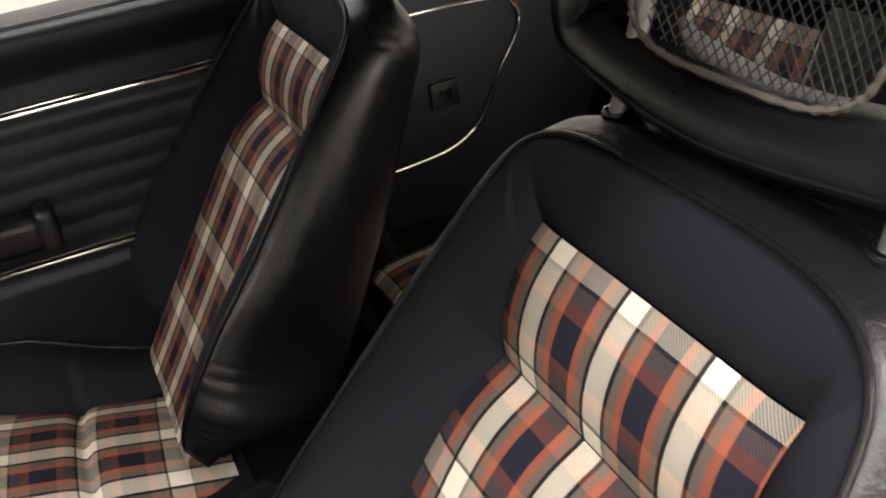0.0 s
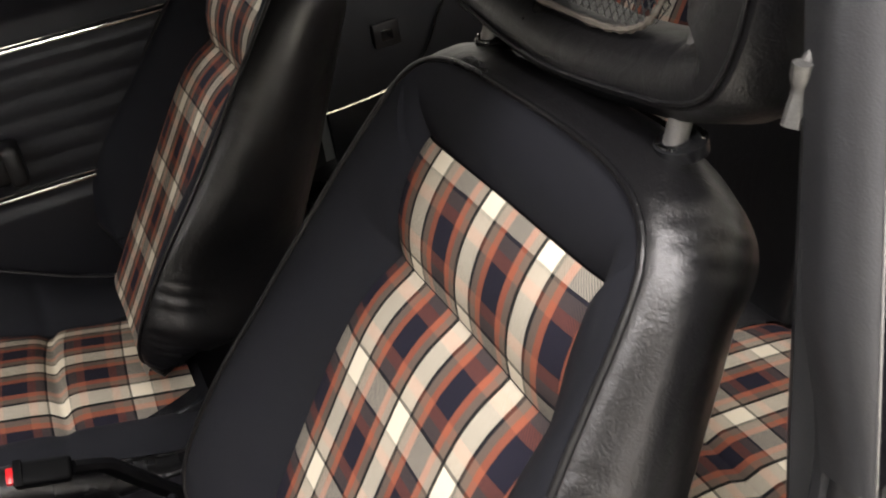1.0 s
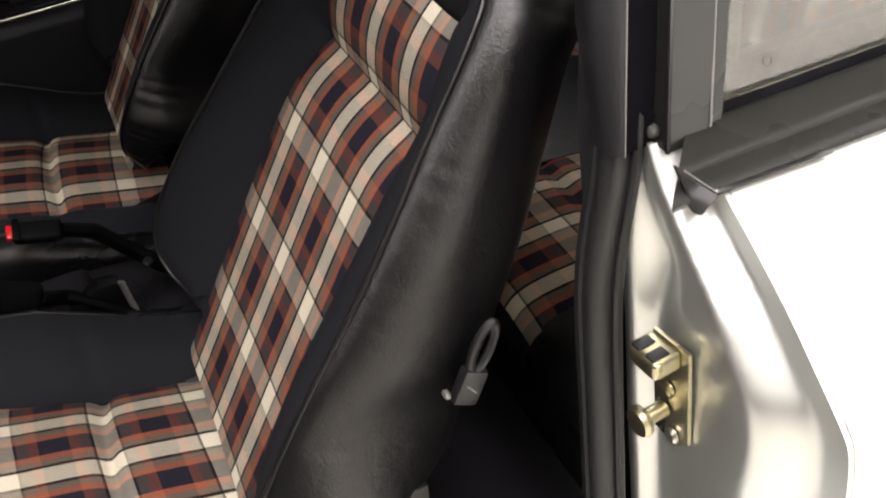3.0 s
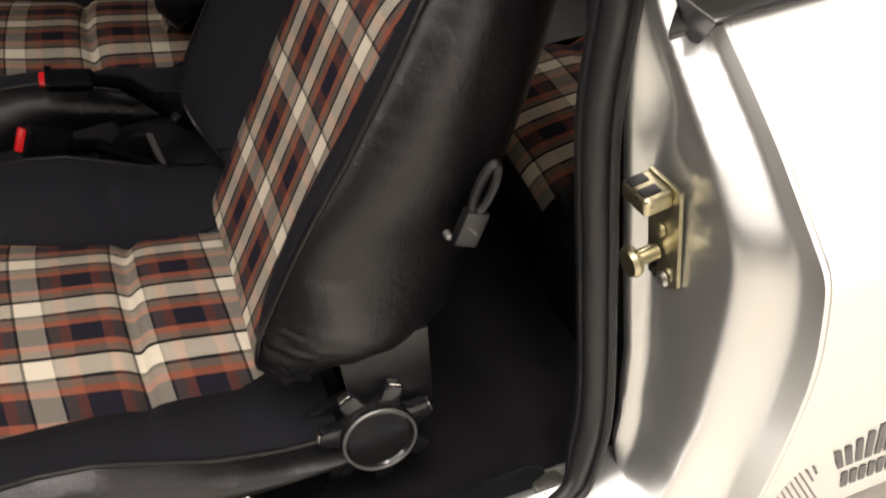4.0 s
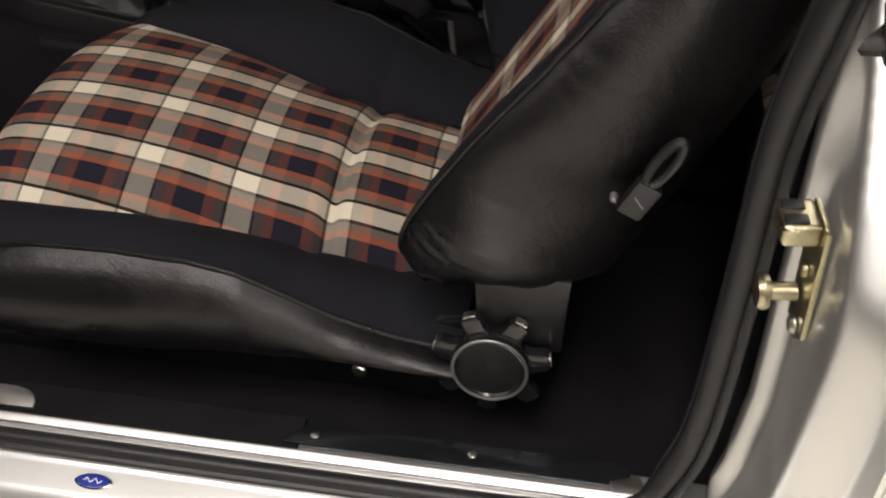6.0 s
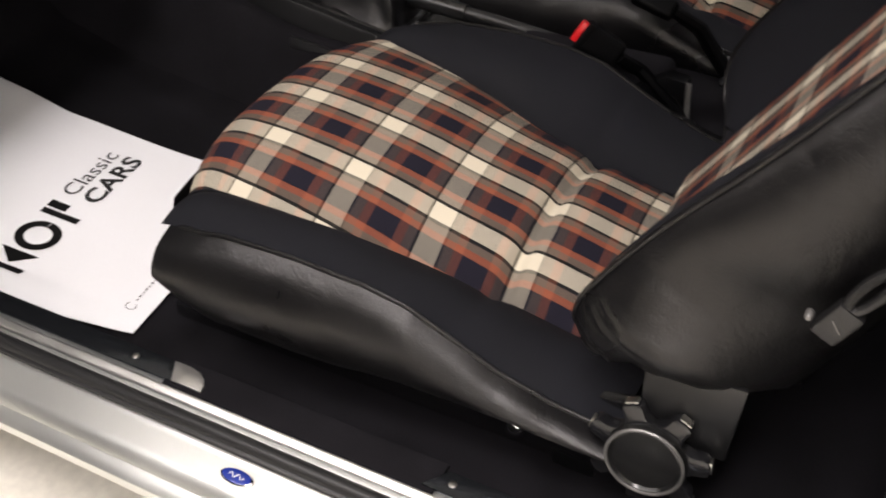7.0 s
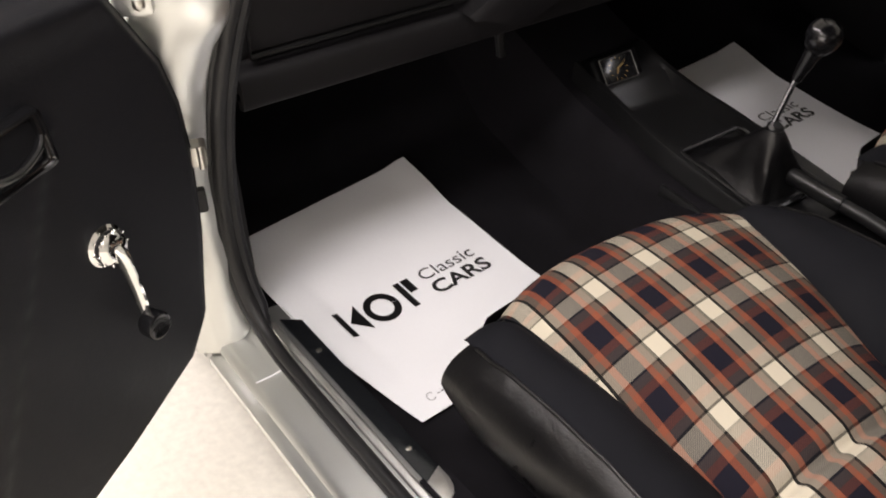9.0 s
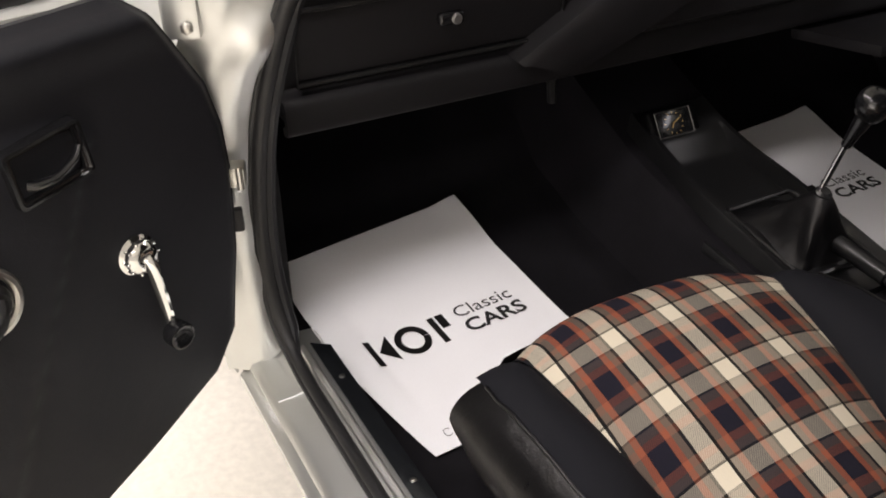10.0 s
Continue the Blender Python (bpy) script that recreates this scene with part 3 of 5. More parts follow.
part("roof_skin", solid(surf(roof_skin, 16, 20), 0.004), SILVER, body, "silver painted roof")
part("roof", solid(surf(roof, 16, 20), 0.03), HEADLINING, body, "roof with black headlining")
for s in (-1, 1):
    f = (lambda y: y) if s < 0 else (lambda y: 2 * MID - y)
    part("front_roof_post", tube([(-1.30, f(0.07), 0.90), (-1.06, f(0.17), 1.10), (-0.84, f(0.27), 1.285)], 0.028, 8), SILVER, body)
    part("rear_roof_post", loft([[(0.78, f(0.06), 0.86), (1.25, f(0.10), 0.86), (1.25, f(0.15), 0.86), (0.78, f(0.12), 0.86)],
                                 [(0.70, f(0.265), 1.27), (0.90, f(0.265), 1.27), (0.90, f(0.31), 1.27), (0.70, f(0.31), 1.27)]], closed=True, caps=True), SILVER, body)
part("tail_panel", rbox((0.02, 2 * MID - 0.1, 0.6), pose(1.48, MID, 0.58), 0.004), SILVER, body)


def bonnet(i, j):
    x, y = -1.31 - 1.10 * i, 0.004 + (2 * MID - 0.008) * j
    return Vector((x, y, 0.868 - 0.07 * i * i + 0.035 * math.sin(math.pi * j))), (x, y)


def boot_lid(i, j):
    x, y = 1.10 + 0.385 * i, 0.06 + (2 * MID - 0.12) * j
    return Vector((x, y, 0.885 - 0.02 * i * i + 0.02 * math.sin(math.pi * j))), (x, y)


part("bonnet", solid(surf(bonnet, 16, 16), 0.004), SILVER, body, "silver painted bonnet")
part("boot_lid", solid(surf(boot_lid, 10, 16), 0.004), SILVER, body, "silver painted boot lid")
part("nose_panel", rbox((0.02, 2 * MID - 0.02, 0.52), pose(-2.41, MID, 0.56), 0.004), SILVER, body)
part("rear_shelf", rbox((0.55, 2 * MID - 0.24, 0.02), pose(1.15, MID, 0.85), 0.004), CARPET, body)

# rear side window: posts, lower rail, pane
def lean(z):
    return 0.070 + 0.25 * (z - 0.87)


qwin = thing("rear_side_window", (0.06, 0.06, 0.86), "rear side window in a black frame", "window", kind="structure")


def upright(x0, x1, dy, thick, z0=0.868, z1=1.26, rake=0.20):
    secs = []
    for z in np.linspace(z0, z1, 8):
        sh = rake * (z - z0)
        y = lean(z) + dy
        secs.append([(x0 + sh, y, z), (x1 + sh, y, z), (x1 + sh, y + thick, z), (x0 + sh, y + thick, z)])
    bm = loft(secs, closed=True, caps=True)
    bmesh.ops.bevel(bm, geom=[e for e in bm.edges if abs((e.verts[0].co - e.verts[1].co).normalized().z) > 0.7], offset=0.003, segments=2, affect="EDGES")
    return bm


secs = []
for z in np.linspace(0.868, 1.26, 15):
    xa = -0.020 - 0.014 * smooth01((z - 0.868) / 0.10) + 0.20 * (z - 0.868)
    xb, ya = -0.011 + 0.20 * (z - 0.868), lean(z) + 0.024
    w = xb - xa
    arc = [(xb - w * math.sin(a), ya + 0.020 * (1 - math.cos(a)), z) for a in np.linspace(0.0, math.pi / 2, 9)]
    secs.append([(xb, ya + 0.03, z), (xb + 0.0005, ya + 0.002, z)] + arc + [(xa, ya + 0.03, z)])
part("post_flange", loft(secs, closed=True, caps=True), POSTVINYL, qwin, "black rubber post flange")
# two thin pale tubes take the place of highlight lines down the post
for x0, dy, r, m in ((-0.0112, 0.0238, 0.0008, DULL), (0.0505, 0.0132, 0.0014, DULL)):
    part("post_glint", tube([(x0 + 0.20 * (z - 0.868), lean(z) + dy, z) for z in np.linspace(0.868, 1.26, 6)], r, 6), m, qwin, "thin grey line drawn for a highlight")
part("post_channel", upright(-0.011, 0.015, 0.028, 0.03), FLOCK, qwin, "black post channel")
part("post_cover", upright(0.015, 0.050, 0.012, 0.03), POSTGREY, qwin, "satin black post cover")
part("window_frame", upright(0.050, 0.064, 0.016, 0.026), POSTGREY, qwin)
part("post_edge", tube([(0.015 + 0.20 * (z - 0.868), lean(z) + 0.0115, z) for z in np.linspace(0.868, 1.26, 6)], 0.0018, 6), GLOSS, qwin)
RAIL = ((0.100, 0.860), (0.098, 0.872), (0.091, 0.8765), (0.083, 0.8755), (0.064, 0.869), (0.060, 0.867), (0.058, 0.8635), (0.048, 0.8605), (0.042, 0.8575), (0.040, 0.854), (0.044, 0.848), (0.07, 0.846))
secs = [[(-0.004 + 0.9 * (y - 0.045) if x == 0 else x, y, z) for y, z in RAIL] for x in (0, 0.12, 0.30, 0.55, 1.0)]
part("lower_rail", loft(secs, closed=True, caps=True), POSTGREY, qwin, "grey-black rubber lower window rail")
part("rail_lip", tube([(0.020, 0.0455, 0.8535), (0.028, 0.0405, 0.8545), (0.12, 0.0395, 0.8535)], 0.0022, 6), GLOSS, qwin)
cm = axes((0.0075, 0.0556, 0.8708), (0.0177, -0.0141, -0.0173), (-0.007, -0.0063, -0.0155))
clip = part("rail_end", prism([(-0.007, -0.001), (0.0, -0.002), (0.0285, -0.002), (0.0300, 0.001), (0.0290, 0.017), (0.0240, 0.0185), (0.0190, 0.017), (0.008, 0.0085)], 0.006, cm, 0.0016), GLOSS, qwin, "black shiny rail end clip")
# grey line along the top edge drawn as the gloss clip's highlight
part("clip_glint", tube([cm @ Vector((x, -0.0015, -0.0055)) for x in (0.001, 0.014, 0.027)], 0.0007, 6), DULL, clip)
part("screw", lathe([(0.005, 0), (0.005, 0.002), (0.003, 0.003)], axes((0.008, 0.0895, 0.885), (1, 0, 0), (0, 0.3, 1)), 12), PLASTIC, qwin)
pane = part("pane", solid(surf(lambda i, j: (Vector((0.063 + 0.62 * i, lean(0.885 + 0.36 * j) + 0.02, 0.885 + 0.36 * j)), (0, 0)), 4, 4), 0.004), GLASS, qwin, "tan-tinted side window glass")
pane.visible_shadow = False
em = axes((0.105, lean(0.905) + 0.0155, 0.905), (1, 0, 0), (0, 0.25, 1))
part("etched_mark", tube([em @ Vector((0.0036 * math.cos(a), 0.0036 * math.sin(a), 0)) for a in np.linspace(0, 6.283, 18, endpoint=False)], 0.0006, 5, closed=True), NET, pane, "small round etched glass mark")
catch = part("window_catch", tube(spline([(0.004, 0.172, 1.075), (0.0045, 0.174, 1.068), (0.0065, 0.175, 1.060), (0.003, 0.175, 1.050), (0.000, 0.175, 1.042)], 14), 0.0036, 8, flat=1.4), DIMSTEEL, qwin, "dull steel window catch lever")
part("catch_arm", tube(spline([(0.028, 0.176, 1.083), (0.021, 0.174, 1.083), (0.012, 0.173, 1.078), (0.007, 0.174, 1.070)], 10), 0.0040, 8), DIMSTEEL, catch)

# ---- front seats ----
SEAT = 0.46  # the near seat's middle, y
BX, BZ, REC = -0.280, 0.450, radians(28.4)
ALONG, FRONT = Vector((math.sin(REC), 0, math.cos(REC))), Vector((-math.cos(REC), 0, math.sin(REC)))


def bk(w, a, d):
    """A place on the backrest: across, up along it, and out of its front."""
    return Vector((BX, SEAT + w, BZ)) + ALONG * a + FRONT * d


INS_W, INS_TOP, CREASE = 0.149, 0.504, 0.388
# half of the piped outline of the backrest's front: across, along, depth
EDGE = [(0.0, 0.583, 0.004), (0.08, 0.582, 0.004), (0.135, 0.576, 0.004), (0.172, 0.562, 0.006), (0.195, 0.538, 0.010), (0.208, 0.50, 0.018), (0.222, 0.43, 0.033), (0.237, 0.35, 0.048), (0.248, 0.27, 0.064),
        (0.256, 0.19, 0.082), (0.260, 0.12, 0.092), (0.259, 0.07, 0.094), (0.252, 0.035, 0.086), (0.236, 0.014, 0.070), (0.205, 0.004, 0.050), (0.165, 0.0, 0.035)]
HALF = spline(EDGE, 210)
OUTLINE = [Vector((-p.x, p.y, p.z)) for p in HALF[::-1]] + [p for p in HALF[1:]]


def ins_w(a):
    """Half width of the check on the backrest; it widens below the crease."""
    return INS_W + 0.011 * smooth01((CREASE - a) / 0.16)


def insert_depth(w, a):
    q = w / ins_w(a)
    if a > CREASE:
        t = (a - CREASE) / (INS_TOP - CREASE)
        d = -0.016 + 0.014 * (1 - (1 - t) ** 4) + 0.007 * math.sin(math.pi * t) - 0.004 * t ** 6
    else:
        s = CREASE - a
        d = -0.016 + 0.026 * (1 - math.exp(-((s / 0.034) ** 1.3))) + 0.036 * min(1.2, s / CREASE)
    return d - 0.004 + 0.004 * (q * q) - 0.006 * abs(q) ** 8


def back_insert(a0, a1, n, phase):
    def fn(i, j):
        a = a0 + (a1 - a0) * i
        w = ins_w(a) * (2 * j - 1)
        return bk(w, a, insert_depth(w, a)), (w - 0.008, a - phase)
    return surf(fn, n, 24)


def inner_point(k):
    """The place on the insert's edge that belongs to a place on the outline."""
    n = len(OUTLINE) - 1
    t = k / n
    c = 0.40
    if t < c:
        a = INS_TOP * smooth_lin(t / c)
        return Vector((-ins_w(a), a, 0))
    if t > 1 - c:
        a = INS_TOP * smooth_lin((1 - t) / c)
        return Vector((ins_w(a), a, 0))
    return Vector((-INS_W + 2 * INS_W * (t - c) / (1 - 2 * c), INS_TOP, 0))


def smooth_lin(t):
    return max(0.0, min(1.0, t))


def back_bolster():
    n = len(OUTLINE) - 1

    def fn(i, j):
        o, q = OUTLINE[round(i * n)], inner_point(round(i * n))
        w, a = q.x + (o.x - q.x) * j, q.y + (o.y - q.y) * j
        d0 = insert_depth(q.x, q.y) - 0.004
        lift = 0.4 + 0.6 * min(1, abs(o.x) / 0.2)
        d = d0 + (o.z - d0) * (1 - (1 - j) ** 1.7) + 0.010 * lift * math.sin(math.pi * j ** 0.8) * (1.0 if abs(o.x) > 0.19 else 0.45)
        return bk(w, a, d), (w, a)
    return surf(fn, n, 14)


def back_shell():
    n = len(OUTLINE) - 1
    lowp = ((0.000, 0.0), (0.005, 0.015), (0.011, 0.06), (0.018, 0.13), (0.021, 0.25), (0.016, 0.42), (0.002, 0.62), (-0.021, 0.82), (-0.044, 0.95), (-0.066, 1.0))
    upp = ((0.000, 0.0), (0.005, 0.015), (0.011, 0.06), (0.018, 0.16), (0.024, 0.32), (0.021, 0.5), (0.008, 0.72), (-0.010, 0.88), (-0.034, 0.97), (-0.055, 1.0))
    secs = []
    for k, o in enumerate(OUTLINE):
        top = 1 - 0.05 * smooth01((o.y - 0.50) / 0.07)
        p, q = OUTLINE[max(k - 1, 0)], OUTLINE[min(k + 1, n)]
        out = Vector((-(q.y - p.y), q.x - p.x)).normalized()
        rear = lerp(((0.0, -0.112), (0.2, -0.114), (0.30, -0.112), (0.38, -0.110), (0.46, -0.108), (0.54, -0.106), (0.60, -0.102)), o.y)
        low = smooth01((0.05 - o.y) / 0.05)
        sec = []
        up = smooth01((o.y - 0.20) / 0.18)
        for (o1, t), (o2, _) in zip(lowp, upp):
            crown = lerp(((0.0, 0.0), (0.06, -0.003), (0.16, -0.004), (0.32, 0.0), (0.5, 0.009), (0.72, 0.018), (0.88, 0.018), (0.97, 0.008), (1.0, 0.0)), t)
            off = o1 + (o2 - o1) * up + crown * smooth01((o.y - 0.50) / 0.06)
            d = o.z + (rear - o.z) * t
            pucker = -0.0015 * sum(math.exp(-((o.y - c) / 0.0032) ** 2) for c in (0.538, 0.549, 0.558)) * smooth01((t - 0.06) / 0.12) * smooth01((0.9 - t) / 0.35) * (abs(o.x) > 0.17)
            fold = (0.0014 * (o.y < 0.16) + 0.0007 * (0.27 < o.y < 0.43)) * math.sin(k * 1.15 + 2.5 * math.sin(k * 0.31) + 3 * t) * math.sin(math.pi * min(1, t / 0.30)) * (0.01 < t < 0.30)
            bulge = (0.016 * math.exp(-((o.y - 0.092) / 0.030) ** 2) - 0.012 * math.exp(-((o.y - 0.175) / 0.045) ** 2) - 0.012 * math.exp(-((o.y - 0.02) / 0.025) ** 2)) * math.sin(math.pi * min(1, t * 1.1)) * (abs(o.x) > 0.2)
            rise = lerp(((0.0, -0.02), (0.10, -0.015), (0.22, 0.022), (0.40, 0.062), (0.7, 0.082), (1.0, 0.092)), t)
            sec.append(bk(o.x + out.x * (off + pucker + fold + bulge), max(o.y + out.y * (off * top + pucker), rise), d))
        for f in (0.7, 0.35, 0.0):
            sec.append(bk(o.x * f, 0.30 + (o.y - 0.30) * (0.55 + 0.45 * f) + low * 0.09, rear - 0.012 * (1 - f)))
        secs.append(sec)
    return loft(secs)


def cushion_edge(x):
    """Half width of the check on the cushion."""
    return lerp(((-0.90, 0.205), (-0.86, 0.203), (-0.76, 0.192), (-0.66, 0.177), (-0.55, 0.158), (-0.46, 0.149), (-0.30, 0.145)), x)


TOPLINE = spline([(-0.285, 0.398, 0), (-0.36, 0.417, 0), (-0.44, 0.4375, 0), (-0.466, 0.4345, 0), (-0.492, 0.4470, 0), (-0.56, 0.464, 0), (-0.64, 0.486, 0), (-0.72, 0.501, 0),
                  (-0.79, 0.509, 0), (-0.848, 0.508, 0), (-0.878, 0.491, 0), (-0.886, 0.462, 0)], 72)
ARC = [0.0]
for p, q in zip(TOPLINE, TOPLINE[1:]):
    ARC.append(ARC[-1] + (q - p).length)
PLEAT = min(range(73), key=lambda k: abs(TOPLINE[k].x + 0.466))


def nose(x, q):
    """How far the front edge falls back towards the corners."""
    return 0.034 * abs(q) ** 3 * smooth01((-0.77 - x) / 0.10)


def cushion_insert():
    def fn(i, j):
        k = round(i * 72)
        p, q = TOPLINE[k], 2 * j - 1
        hw = cushion_edge(p.x)
        groove = 0.004 * math.exp(-((p.x + 0.466) / 0.008) ** 2)
        dome = -0.034 * abs(q) ** 2.6 * lerp(((-0.9, 0.55), (-0.75, 0.75), (-0.46, 1.0), (-0.28, 0.8)), p.x)
        return Vector((p.x + nose(p.x, q), SEAT + hw * q, p.y + dome - groove)), (hw * q - 0.002, ARC[k] - ARC[PLEAT] + 0.005 - 0.07 * hw * q)
    return surf(fn, 72, 30)


def cushion_bolster(side):
    """Black cloth flank of the cushion between the check and the piping."""
    def fn(i, j):
        k = round(i * 66)
        p = TOPLINE[k]
        hw = cushion_edge(p.x)
        dome = -0.034 * lerp(((-0.9, 0.55), (-0.75, 0.75), (-0.46, 1.0), (-0.28, 0.8)), p.x)
        z0 = p.y + dome - 0.004
        w1, z1 = piping(p.x)
        t = j
        bulge = lerp(((-0.9, 0.004), (-0.8, 0.012), (-0.6, 0.020), (-0.45, 0.022), (-0.3, 0.018)), p.x)
        z = z0 + (z1 - z0) * t + bulge * math.sin(math.pi * t ** 0.75) * 1.2
        x = p.x + nose(p.x, 1) * (1 - t) + (0.044 * t) * smooth01((-0.70 - p.x) / 0.14)
        return Vector((x, SEAT + side * (hw + (w1 - hw) * t), z)), (0, 0)
    return surf(fn, 66, 10)


def piping(x):
    return (lerp(((-0.90, 0.262), (-0.80, 0.272), (-0.6, 0.274), (-0.40, 0.268), (-0.28, 0.26)), x),
            lerp(((-0.88, 0.474), (-0.84, 0.485), (-0.75, 0.496), (-0.64, 0.499), (-0.56, 0.493), (-0.51, 0.481), (-0.46, 0.456), (-0.41, 0.430), (-0.35, 0.408), (-0.28, 0.392)), x))


def cushion_side(side):
    """Vinyl apron under the piping, round the side."""
    prof = ((0.0, 0.0), (0.012, 0.05), (0.024, 0.16), (0.031, 0.32), (0.032, 0.50), (0.025, 0.70), (0.010, 0.88), (-0.008, 1.0))

    def fn(i, j):
        x = -0.285 - 0.535 * i
        w1, z1 = piping(x - 0.044 * smooth01((-0.66 - x) / 0.14))
        zb = lerp(((-0.83, 0.404), (-0.80, 0.376), (-0.74, 0.356), (-0.65, 0.352), (-0.5, 0.362), (-0.40, 0.376), (-0.28, 0.376)), x)
        z = z1 + (zb - z1) * j
        off = lerp([(t, o) for o, t in prof], j) + 0.012 * math.sin(math.pi * j) * smooth01((-0.5 - x) / 0.2)
        return Vector((x, SEAT + side * (w1 + off + 0.0015 * noise.noise(Vector((x * 22, j * 3, side)))), z)), (0, 0)
    return surf(fn, 60, 14)


def cushion_front():
    """Vinyl roll across the front, from the check down."""
    def fn(i, j):
        q = 2 * i - 1
        w = 0.262 * q
        ang = j * math.pi * 0.62
        side = smooth01((abs(q) - 0.80) / 0.06)
        x0, z0 = -0.884 + 0.042 * side + 0.026 * abs(q) ** 3 * (1 - side), 0.464 - 0.004 * side - 0.012 * abs(q) ** 2.6
        x = x0 - 0.008 * math.sin(ang) + 0.05 * j * j
        z = z0 - 0.105 * j
        return Vector((x, SEAT + w, z)), (0, 0)
    return surf(fn, 44, 12)


def front_seat():
    e = thing("front_seat", (-0.45, SEAT, 0.29), "sports seat in orange and cream tartan cloth, black vinyl sides", "car seat", "front seats")
    back = part("backrest_shell", back_shell(), VINYL, e, "black grained vinyl sides and back")
    part("backrest_bolster", back_bolster(), CLOTH, back, "black cloth bolster")
    part("backrest_check", back_insert(CREASE, INS_TOP, 24, 0.503), PLAID, back, "tartan cloth centre panel")
    part("backrest_check", back_insert(-0.05, CREASE, 60, 0.294), PLAID, back, "tartan cloth centre panel")
    part("piping", tube([bk(p.x * 1.004, p.y + 0.0015, p.z + 0.0015) for p in OUTLINE], 0.0028, 8), VINYL, back)
    part("seam", tube([bk(-INS_W + 2 * INS_W * t, CREASE, insert_depth(-INS_W + 2 * INS_W * t, CREASE) - 0.0005) for t in np.linspace(0, 1, 20)], 0.0012, 6), CLOTH, back)
    cush = part("cushion_check", cushion_insert(), PLAID, e, "tartan cloth seat cushion")
    for s in (-1, 1):
        part("cushion_bolster", cushion_bolster(s), CLOTH, cush, "black cloth cushion side")
        part("cushion_side", cushion_side(s), VINYL, cush, "black vinyl cushion apron")
        pts = []
        for x in np.linspace(-0.285, -0.845, 46):
            w1, z1 = piping(x)
            pts.append((x + 0.044 * smooth01((-0.70 - x) / 0.14), SEAT + s * (w1 + 0.001), z1 + 0.001))
        part("piping", tube(pts, 0.0026, 8), VINYL, cush)
        edge = [(p.x - 0.001 + nose(p.x, 1), SEAT + s * (cushion_edge(p.x) + 0.0005), p.y - 0.034 * lerp(((-0.9, 0.55), (-0.75, 0.75), (-0.46, 1.0), (-0.28, 0.8)), p.x) - 0.001) for p in TOPLINE]
        part("seam", tube(edge, 0.0016, 6), CLOTH, cush)
    part("cushion_front", cushion_front(), VINYL, cush, "black vinyl front roll")
    part("seat_pan", loft([[(x, SEAT - 0.245, z0), (x, SEAT + 0.245, z0), (x, SEAT + 0.245, z1), (x, SEAT - 0.245, z1)] for x, z0, z1 in ((-0.82, 0.345, 0.42), (-0.6, 0.335, 0.40), (-0.27, 0.335, 0.385))], closed=True, caps=True), GLOSS, e)
    # runners
    for s in (-1, 1):
        y = SEAT + s * 0.215
        rn = part("runner", rbox((0.58, 0.026, 0.022), pose(-0.60, y, 0.292), 0.004), GLOSS, e, "black steel seat runner")
        part("runner_slide", rbox((0.13, 0.010, 0.012), pose(-0.83, y - s * -0.002, 0.309), 0.003), PLASTIC, rn)
        part("foot", rbox((0.05, 0.03, 0.03), pose(-0.34, y, 0.288), 0.004), PLASTIC, rn)
        part("side_frame", prism([(-0.80, 0.31), (-0.24, 0.30), (-0.20, 0.36), (-0.26, 0.42), (-0.42, 0.38), (-0.78, 0.36)], 0.012, axes((0, SEAT + s * 0.235, 0), (1, 0, 0), (0, 0, 1)), 0.002), GLOSS, e, "gloss black seat side frame")
    # recliner on the outer side
    yk = SEAT - 0.262
    part("recliner_bracket", prism([(-0.044, -0.012), (0.040, -0.012), (0.048, 0.085), (-0.045, 0.085)], 0.007, axes((-0.222, yk + 0.002, 0.418), (1, 0, 0), (-0.30, 0, 1)), 0.002), PLASTIC, e, "black steel recliner bracket")
    km = axes((-0.250, yk - 0.006, 0.398), (1, 0, -0.2), (0.2, 0.14, 1))
    knob = part("recliner_knob", lathe([(0.030, -0.008), (0.037, -0.004), (0.040, 0.006), (0.040, 0.016), (0.037, 0.021), (0.034, 0.022), (0.032, 0.019), (0.0, 0.017)][:-1] + [(0.004, 0.018)], km, 36), KNOB, e, "black star-shaped recliner hand wheel")
    part("knob_rim", tube([km @ Vector((0.0375 * math.cos(a), 0.0375 * math.sin(a), 0.0215)) for a in np.linspace(0, 2 * math.pi, 36, endpoint=False)], 0.0017, 6, closed=True), DULL, knob)
    for k in range(7):
        a = k * 2 * math.pi / 7 + 0.35
        lm = km @ pose(0, 0, 0, 0, 0, math.degrees(a))
        part("lobe", prism([(0.034, -0.0165), (0.044, -0.0105), (0.054, -0.0105), (0.059, -0.0085), (0.0605, 0.0), (0.059, 0.0085), (0.054, 0.0105), (0.044, 0.0105), (0.034, 0.0165)], 0.016, lm @ pose(0, 0, 0.014), 0.003), GLOSS, knob)
        part("lobe_cap", rbox((0.004, 0.013, 0.010), lm @ pose(0.0595, 0, 0.006), 0.0018), STEEL, knob)
    part("bolt", lathe([(0.010, 0), (0.010, 0.006), (0.007, 0.010), (0.004, 0.011)], axes((-0.401, yk + 0.018, 0.332), (1, 0, 0), (0, 0.3, 1)), 18), CHROME, e, "chrome dome-headed pivot bolt")
    part("nut", lathe([(0.010, 0), (0.010, 0.005), (0.006, 0.007)], axes((-0.300, yk + 0.017, 0.325), (1, 0, 0), (0, -0.2, 1)), 6), STEEL, e)
    # tip latch on the back of the shell's side
    lm = axes(bk(-0.260, 0.234, -0.062), ALONG, FRONT)
    latch = part("tip_latch", rbox((0.038, 0.024, 0.014), lm @ pose(-0.012, 0, 0.007), 0.004), PLASTIC, e, "black backrest tipping latch")
